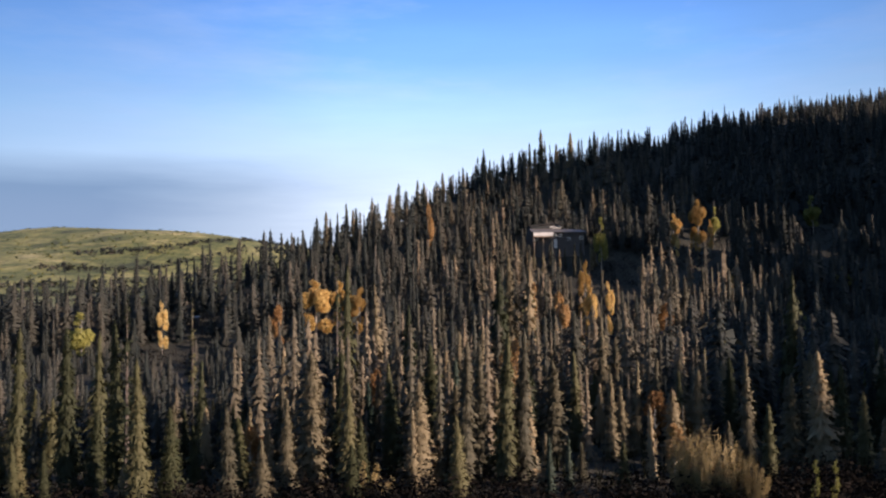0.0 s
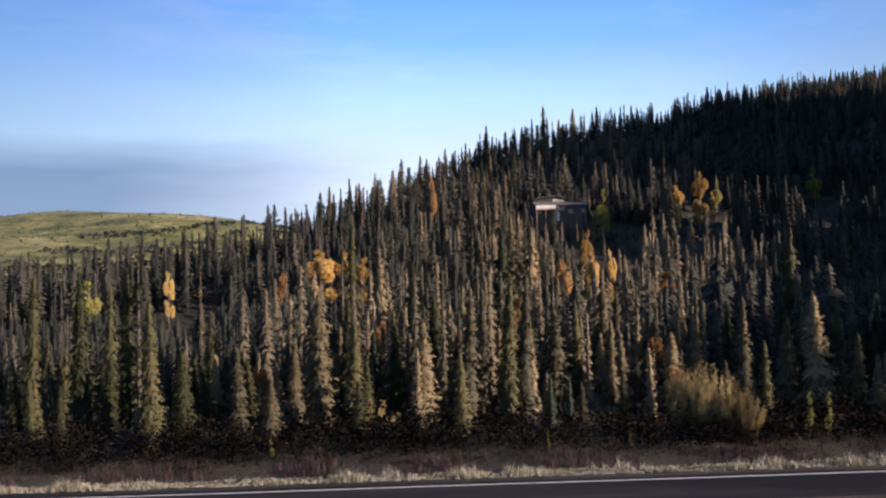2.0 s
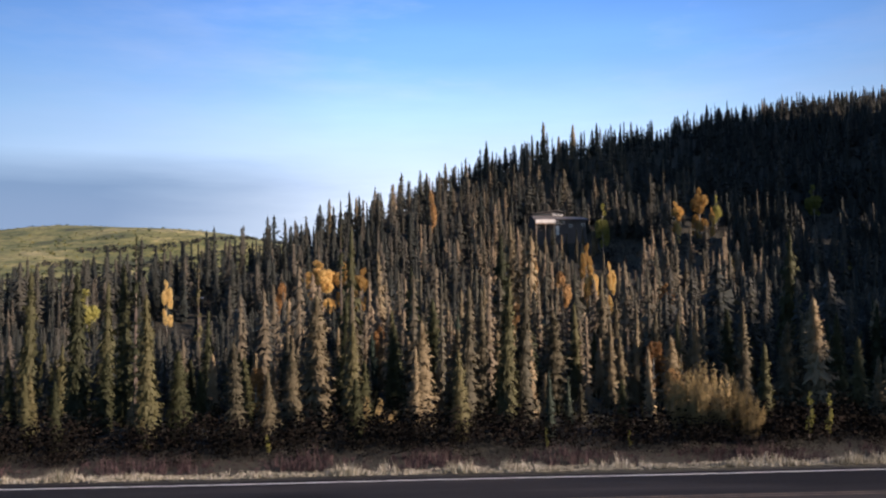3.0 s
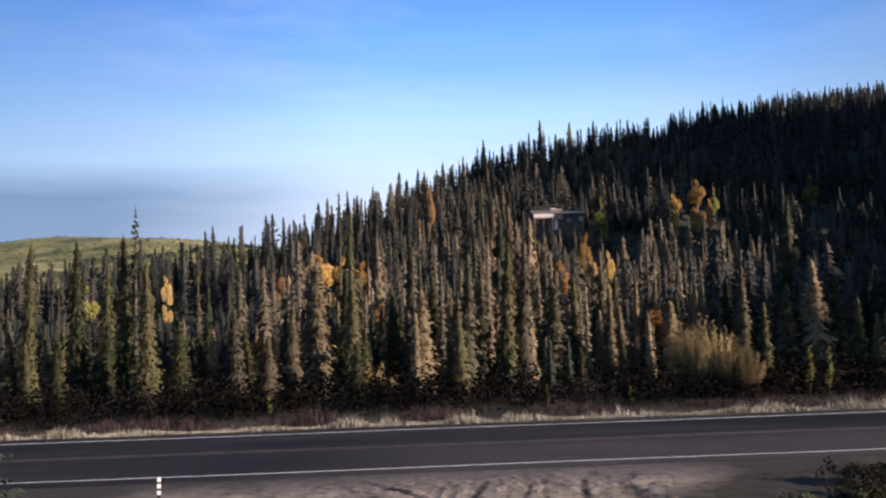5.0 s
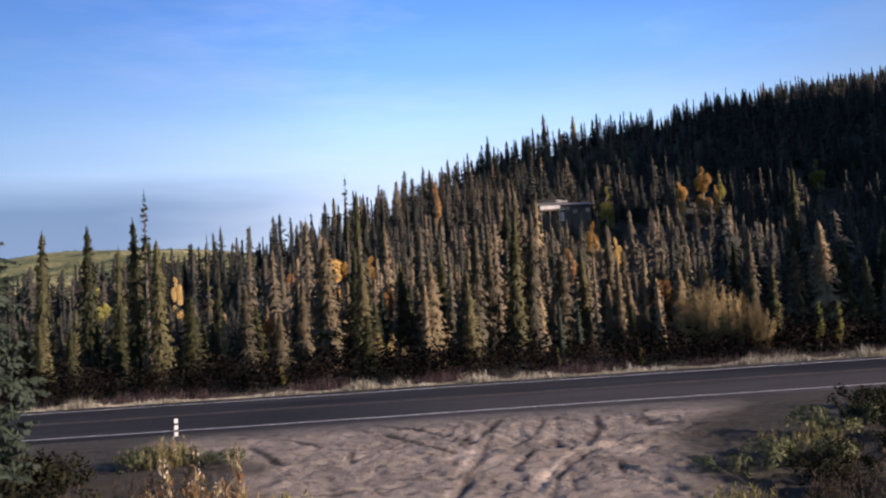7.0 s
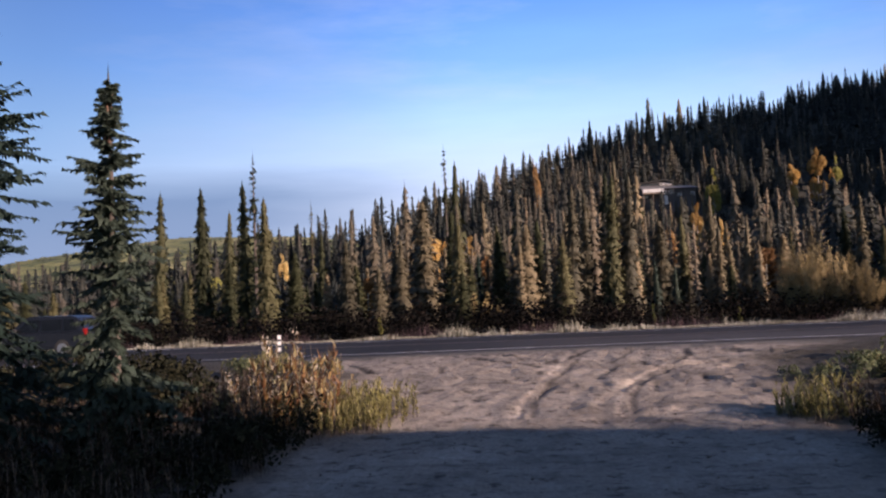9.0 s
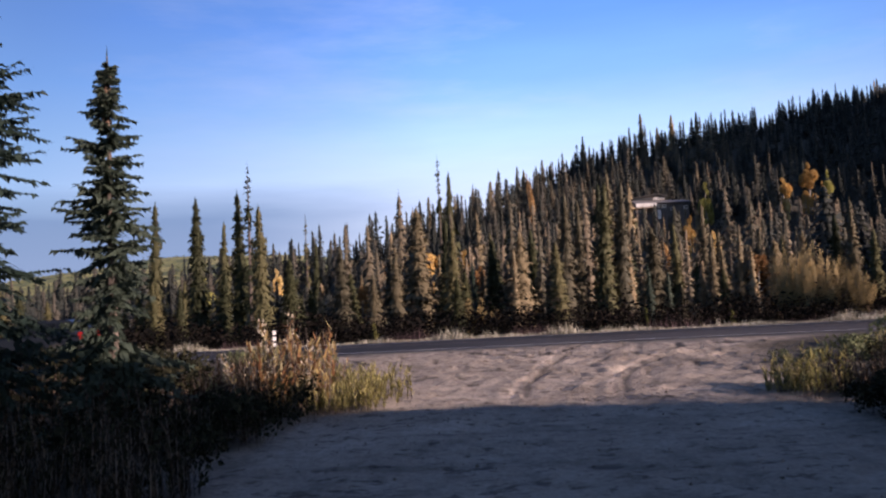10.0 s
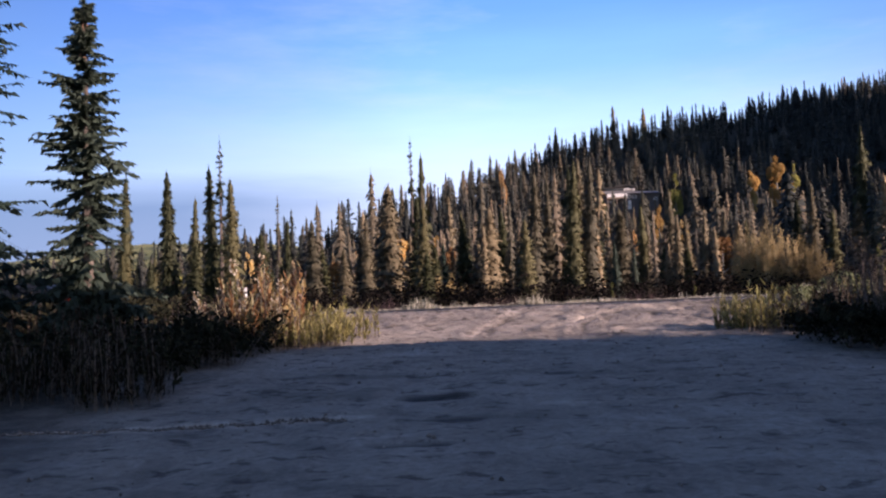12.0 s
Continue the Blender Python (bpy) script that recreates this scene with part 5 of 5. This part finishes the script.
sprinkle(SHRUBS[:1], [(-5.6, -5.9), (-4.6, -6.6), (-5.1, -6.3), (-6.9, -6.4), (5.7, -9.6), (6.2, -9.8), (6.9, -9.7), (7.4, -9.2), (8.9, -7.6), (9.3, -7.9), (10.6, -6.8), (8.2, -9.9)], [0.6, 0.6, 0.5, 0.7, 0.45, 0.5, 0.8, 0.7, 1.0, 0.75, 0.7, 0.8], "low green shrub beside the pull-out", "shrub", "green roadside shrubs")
sprinkle(SHRUBS[1:], [(rnd.uniform(5.0, 8.5), rnd.uniform(-17.8, -14.2)) for _ in range(18)], rnd.uniform(0.55, 1.0, 18), "low shrub right of the pull-out, leaves darkened for shade", "shrub", "shrubs by the bank")
sprinkle(DARKWEEDS + WEEDS[2:], [(rnd.uniform(5.3, 7.2), rnd.uniform(-13.9, -12.6)) for _ in range(16)], rnd.uniform(0.4, 0.9, 16), "dull weeds and grass at the right edge of the pull-out", "weeds", "weeds by the bank")
sprinkle([PLUMES], [(-3.9, -12.5), (-4.05, -12.8), (-3.6, -12.9), (-4.3, -12.3), (-5.2, -11.6), (-4.6, -5.8), (-6.0, -6.4), (-3.9, -12.2), (-4.2, -7.7), (-6.4, -5.9), (-5.6, -6.1), (-4.6, -12.6), (-3.4, -12.4)], [1.5, 1.1, 0.9, 1.0, 0.9, 0.6, 0.9, 2.0, 0.85, 0.8, 0.6, 1.3, 1.2], "tall fireweed stalk with pale fluffy seed plumes", "fireweed", "roadside fireweed")
for ob in [PLUMES] + DARKWEEDS + WEEDS + BANKWEEDS + SHRUBS:
    discard(ob)
TALLWILLOW = leafy_kind("willow_bush", 69, 2.6, 0.9, DUSKY, BARK, 240, 0.036, stems=12, low=0.3)
place_kind(TALLWILLOW, 2.6, [(5.4, -15.0, 1.2, 0.65), (5.8, -14.6, 1.2, 0.7), (6.3, -14.8, 1.3, 0.75), (6.7, -14.4, 1.3, 0.75), (5.7, -15.3, 1.6, 0.8), (6.1, -15.0, 1.7, 0.85), (6.5, -15.4, 1.8, 0.9), (5.8, -16.0, 1.7, 0.9), (6.8, -15.6, 2.1, 0.7), (6.2, -16.4, 1.5, 1), (6.7, -16.4, 2.2, 0.7), (7.2, -16.0, 2.2, 0.7), (7.6, -17.2, 1.5, 1), (9.2, -16.4, 1.7, 1), (7.8, -16.6, 2.4, 0.8)], "half-bare dull brown willow with upright stems", "bush", "bare willows")
discard(TALLWILLOW)


# ---- the big spruces by the pull-out ----
def big_spruce(x, y, h, r, shape, seed, cones):
    rng = np.random.default_rng(seed)
    root = new("spruce")
    root.matrix_basis = pose(x, y, gz(x, y) - 0.03)
    bm = bmesh.new()
    tube(bm, [(0, 0, -0.15), (0.02, 0, h * 0.3), (0, 0.02, h * 0.65), (0, 0, h * 0.98)], [0.10, 0.075, 0.045, 0.006], 9)
    part("trunk", bm, BARK, root)
    tris = spruce_crown(rng, h, r, 0.27, 11, 22, low=0.03, droop=0.3, shape=shape, ragged=0.4, width=0.092, hang=0.75, wild=0.26, top=0.955)
    part("crown", tri_mesh("crown", tris, NEEDLES_FRESH, from_axis(tris), soft=0.45), None, root)
    for _ in range(cones):
        a, z = rng.uniform(0, math.tau), h * rng.uniform(0.80, 0.95)
        d = r * (1 - z / h) * rng.uniform(0.2, 0.45)
        bm = bmesh.new()
        tube(bm, [(math.cos(a) * d, math.sin(a) * d, z), (math.cos(a) * d, math.sin(a) * d, z - 0.02), (math.cos(a) * d, math.sin(a) * d, z - 0.05), (math.cos(a) * d, math.sin(a) * d, z - 0.075)], [0.004, 0.014, 0.012, 0.003], 5)
        part("cone", bm, CONE, root)
    return root


CONE = painted("spruce_cone_scales", (0.17, 0.10, 0.065), 0.8)
tagged(big_spruce(-6.05, -14.7, 6.2, 1.4, 0.72, 83, 40), "green spruce with separate boughs and brown cones near its tip", "spruce tree", "big spruces by the pull-out")
tagged(big_spruce(-7.75, -15.7, 9.5, 2.0, 0.85, 82, 0), "tall dark spruce beside the pull-out", "spruce tree", "big spruces by the pull-out")


# ---- roadside post ----
def marker_post(x, y):
    root = new("marker_post")
    root.matrix_basis = pose(x, y, gz(x, y), 0, 1.0, 8)
    dark = painted("dark_post_plastic", (0.03, 0.03, 0.035), 0.5)
    white = painted("white_reflective_sheet", (0.80, 0.80, 0.78), 0.4)
    bm = box(bmesh.new(), -0.045, 0.045, -0.012, 0.012, -0.2, 0.95, 0.006)
    part("post", bm, dark, root)
    for z in (0.87, 0.70, 0.53):
        part("reflector_band", box(bmesh.new(), -0.047, 0.047, -0.015, 0.015, z - 0.05, z + 0.06, 0.002), white, root, "white reflective band")
    return tagged(root, "dark roadside marker post with white bands", "marker post")


marker_post(-6.5, -4.4)


# ---- house on the slope ----
def slab(points, thick):
    """A flat plate through four corners, with its underside below it."""
    bm = bmesh.new()
    top = [bm.verts.new(p) for p in points]
    low = [bm.verts.new((p[0], p[1], p[2] - thick)) for p in points]
    bm.faces.new(top)
    bm.faces.new(low[::-1])
    for k in range(4):
        bm.faces.new((top[k], low[k], low[(k + 1) % 4], top[(k + 1) % 4]))
    bmesh.ops.recalc_face_normals(bm, faces=bm.faces)
    return bm


def house(x, y, turn):
    """A long timber house: a lean-to roof, a low gabled upper storey and a deck on posts."""
    root = new("house")
    root.matrix_basis = pose(x, y, 21.2, 0, 0, turn)
    siding = painted("brown_weathered_siding", (0.075, 0.068, 0.066), 0.8, wear=0.7, scale=1.2)
    tin = painted("pale_metal_roofing", (0.125, 0.122, 0.13), 0.6, 0.0, wear=0.8, scale=0.8)
    fascia = painted("dark_fascia", (0.04, 0.038, 0.036), 0.7)
    trim = painted("white_trim", (0.66, 0.65, 0.63), 0.6, wear=0.6, scale=2.5)
    timber = painted("deck_timber", (0.26, 0.20, 0.15), 0.8)
    glass, nodes, links, b = material("dark_window_glass", 0.06)
    b.inputs["Base Color"].default_value = (0.02, 0.025, 0.03, 1)
    part("lower_storey", box(bmesh.new(), 1.1, 13.4, 0.7, 8.5, -4.5, 2.2, 0.03), siding, root)
    part("upper_storey", box(bmesh.new(), 1.2, 8.5, 2.9, 8.0, 2.2, 3.75, 0.03), siding, root)
    part("lower_roof", slab(((0.75, 0.0, 2.45), (13.8, 0.0, 2.25), (13.2, 3.1, 3.0), (0.75, 3.1, 3.35)), 0.16), tin, root, "pale metal lean-to roof")
    part("back_roof", slab(((8.6, 3.12, 3.0), (13.2, 3.12, 2.95), (13.8, 8.9, 2.25), (8.6, 8.9, 2.3)), 0.16), tin, root, "pale metal roof behind")
    part("roof", slab(((0.75, 2.2, 3.95), (6.7, 2.2, 4.65), (6.7, 8.6, 4.65), (0.75, 8.6, 3.95)), 0.18), fascia, root, "dark low gable roof")
    part("roof", slab(((6.72, 2.2, 4.65), (8.9, 2.2, 4.1), (8.9, 8.6, 4.1), (6.72, 8.6, 4.65)), 0.18), fascia, root, "dark low gable roof")
    part("gable", slab(((1.2, 2.92, 3.76), (6.7, 2.92, 4.45), (8.5, 2.92, 3.98), (8.5, 7.9, 3.76)), 0.04), siding, root)

    def window(x0, x1, z0, z1, yy, edge, wide=0.09):
        w = part("window", box(bmesh.new(), x0 - wide, x1 + wide, yy - 0.05, yy + 0.02, z0 - wide, z1 + wide, 0.01), edge, root, "white-framed window" if edge == trim else "dark-framed window")
        part("pane", box(bmesh.new(), x0, x1, yy - 0.07, yy - 0.055, z0, z1), glass, w)
        part("mullion", box(bmesh.new(), (x0 + x1) / 2 - 0.03, (x0 + x1) / 2 + 0.03, yy - 0.085, yy - 0.072, z0, z1), edge, w)

    for x0, x1 in ((1.5, 2.8), (3.0, 4.2), (4.4, 5.6)):
        window(x0, x1, 3.45, 3.72, 2.9, fascia)
    for x0, x1 in ((6.0, 6.5), (6.7, 7.1), (7.5, 8.3)):
        window(x0, x1, 3.45, 3.72, 2.9, trim, 0.13)
    for x0, x1, z0, z1 in ((6.0, 6.7, 1.2, 1.8), (7.4, 8.1, 1.2, 1.8), (9.3, 10.0, 0.5, 1.0), (12.3, 13.0, 0.7, 1.2)):
        window(x0, x1, z0, z1, 0.7, trim)
    part("door", box(bmesh.new(), 6.1, 6.9, 0.64, 0.695, -1.4, 0.7, 0.01), trim, root, "white door")
    part("deck", box(bmesh.new(), 0.8, 5.5, -1.6, 0.68, 1.0, 1.2, 0.01), timber, root)
    for k in range(8):
        part("parapet_board", box(bmesh.new(), 0.82 + k * 0.585, 0.82 + k * 0.585 + 0.56, -1.66, -1.605, 1.28, 2.02, 0.01), trim, root, "white deck parapet board")
    part("top_rail", box(bmesh.new(), 0.75, 5.55, -1.7, -1.58, 2.025, 2.1, 0.01), trim, root)
    for px in (1.0, 3.1, 5.3):
        part("deck_post", box(bmesh.new(), px - 0.08, px + 0.08, -1.5, -1.34, -5.0, 0.99, 0.01), timber, root)
    part("porch_wall", box(bmesh.new(), 1.1, 2.4, 0.62, 0.695, 0.2, 0.8, 0.01), trim, root, "pale boarded porch wall")
    return tagged(root, "long grey-roofed timber house with a white deck among the spruces", "house")


house(29.6, 163.0, 3)


def shed(x, y):
    """A small white box by the house."""
    root = new("utility_box")
    root.matrix_basis = pose(x, y, gz(x, y))
    white = painted("white_enamel", (0.80, 0.78, 0.76), 0.4)
    part("cabinet", box(bmesh.new(), -0.5, 0.5, -0.4, 0.4, -0.3, 1.5, 0.03), white, root)
    part("door", box(bmesh.new(), -0.42, 0.42, -0.43, -0.405, 0.1, 1.4, 0.01), white, root)
    part("lid", box(bmesh.new(), -0.58, 0.58, -0.48, 0.48, 1.503, 1.6, 0.02), white, root)
    return tagged(root, "small white utility box beside the house", "utility box")


shed(26.5, 158.0)


def far_cabin(x, y):
    """A tiny hut in the valley woods, its pale roof edge catching the light."""
    root = new("hut")
    root.matrix_basis = pose(x, y, gz(x, y), 0, 0, 6)
    wood = painted("dark_hut_boards", (0.05, 0.045, 0.04), 0.85)
    pale = painted("pale_hut_roofing", (0.36, 0.36, 0.35), 0.7)
    part("wall", box(bmesh.new(), -0.8, 0.8, -0.8, 0.8, -0.4, 2.65, 0.02), wood, root)
    part("door", box(bmesh.new(), -0.35, 0.35, -0.84, -0.803, 0.0, 1.9, 0.01), wood, root)
    part("roof", box(bmesh.new(), -1.0, 1.0, -1.05, 1.05, -0.05, 0.05, 0.02), pale, root, "pale metal roof").matrix_basis = pose(0, 0, 2.83, 9, -4, 0)
    return tagged(root, "tiny dark hut with a pale roof among the spruces", "hut")


far_cabin(-36.6, 122.0).scale = (0.6, 0.6, 0.75)


# ---- vehicle on the road ----
def suv(x, y):
    """A compact dark sport utility vehicle, its front towards -x."""
    root = new("car")
    root.matrix_basis = pose(x, y, 0.03)
    paint, nodes, links, b = material("dark_blue_car_paint", 0.4, 0.2)
    links.new(ramp(paint.node_tree, noise_of(paint.node_tree, 8.0), [(0.3, (0.007, 0.008, 0.011)), (0.7, (0.012, 0.013, 0.018))]), b.inputs["Base Color"])
    b.inputs["Coat Weight"].default_value = 0.05
    glass, nodes, links, b = material("tinted_car_glass", 0.05)
    b.inputs["Base Color"].default_value = (0.012, 0.014, 0.016, 1)
    rubber = painted("tyre_rubber", (0.025, 0.025, 0.025), 0.85)
    alloy = painted("alloy_rim", (0.55, 0.55, 0.57), 0.3, 0.9)
    red = painted("red_tail_lens", (0.22, 0.012, 0.012), 0.2)
    clear = painted("clear_headlamp", (0.70, 0.72, 0.74), 0.1)
    trim = painted("black_plastic_trim", (0.03, 0.03, 0.03), 0.6)

    def loft(profile, half, tuck):
        """A body from a side outline (x, z): widest low down, drawn in towards the top."""
        bm = bmesh.new()
        zs = [p[1] for p in profile]
        lo, hi = min(zs), max(zs)
        sides = []
        for s in (-1, 1):
            sides.append([bm.verts.new((px, s * (half - tuck * ((pz - lo) / (hi - lo)) ** 2), pz)) for px, pz in profile])
        bm.faces.new(sides[0])
        bm.faces.new(list(reversed(sides[1])))
        n = len(profile)
        for k in range(n):
            bm.faces.new((sides[0][k], sides[1][k], sides[1][(k + 1) % n], sides[0][(k + 1) % n]))
        bmesh.ops.recalc_face_normals(bm, faces=bm.faces)
        bmesh.ops.bevel(bm, geom=list(bm.edges), offset=0.035, segments=2, affect="EDGES")
        return bm

    body = part("body", loft([(-2.2, 0.32), (2.2, 0.32), (2.24, 0.75), (2.18, 1.0), (-1.05, 1.0), (-2.05, 0.88), (-2.24, 0.7)], 0.90, 0.05), paint, root)
    part("cabin", loft([(-1.05, 0.98), (2.14, 0.98), (1.85, 1.55), (1.6, 1.64), (-0.1, 1.66), (-0.35, 1.6)], 0.86, 0.16), paint, root)
    for s in (-1, 1):
        for x0, x1, a, b2 in ((-0.72, 0.28, -0.18, 0.28), (0.36, 1.22, 0.36, 1.22), (1.30, 1.92, 1.30, 1.72)):
            bm = bmesh.new()
            vs = [bm.verts.new(v) for v in ((x0, s * 0.856, 1.06), (x1, s * 0.856, 1.06), (b2, s * 0.765, 1.52), (a, s * 0.765, 1.52))]
            f = bm.faces.new(vs)
            bmesh.ops.solidify(bm, geom=[f], thickness=0.03)
            part("side_window", bm, glass, root)
        part("headlight", box(bmesh.new(), -2.25, -2.05, s * 0.62 - 0.16, s * 0.62 + 0.16, 0.68, 0.84, 0.03), clear, root)
        part("tail_light", box(bmesh.new(), 2.12, 2.26, s * 0.72 - 0.1, s * 0.72 + 0.1, 0.80, 1.12, 0.03), red, root)
        part("mirror", box(bmesh.new(), -0.72, -0.58, s * 1.0 - 0.1, s * 1.0 + 0.1, 1.05, 1.19, 0.03), trim, root)
        for wx in (-1.33, 1.30):
            w = new("wheel")
            w.parent = root
            w.location = (wx, s * 0.80, 0.345)
            bm = bmesh.new()
            bmesh.ops.create_cone(bm, cap_ends=True, segments=24, radius1=0.345, radius2=0.345, depth=0.22, matrix=pose(0, 0, 0, 90))
            bmesh.ops.bevel(bm, geom=[e for e in bm.edges if e.calc_length() < 0.12], offset=0.03, segments=2, affect="EDGES")
            part("tyre", bm, rubber, w)
            bm = bmesh.new()
            bmesh.ops.create_cone(bm, cap_ends=True, segments=20, radius1=0.21, radius2=0.21, depth=0.02, matrix=pose(0, s * 0.115, 0, 90))
            for k in range(5):
                a = math.tau * k / 5
                bmesh.ops.create_cube(bm, size=1, matrix=pose(math.cos(a) * 0.1, s * 0.13, math.sin(a) * 0.1, 0, -math.degrees(a), 0) @ Matrix.Diagonal((0.2, 0.02, 0.05, 1)))
            part("rim", bm, alloy, w)
    part("windscreen", box(bmesh.new(), -0.36, 0.36, -0.68, 0.68, -0.012, 0.012, 0.01), glass, root).matrix_basis = pose(-0.71, 0, 1.31, 0, -41, 0)
    part("rear_window", box(bmesh.new(), -0.26, 0.26, -0.62, 0.62, -0.012, 0.012, 0.01), glass, root).matrix_basis = pose(2.02, 0, 1.28, 0, 63, 0)
    part("bumper", box(bmesh.new(), 2.16, 2.30, -0.84, 0.84, 0.36, 0.62, 0.04), trim, root)
    part("bumper", box(bmesh.new(), -2.30, -2.14, -0.84, 0.84, 0.34, 0.58, 0.04), trim, root)
    part("number_plate", box(bmesh.new(), 2.302, 2.312, -0.16, 0.16, 0.62, 0.76, 0.004), clear, root)
    return tagged(root, "dark compact sport utility vehicle on the far lane", "car")


suv(-19.4, 5.6)
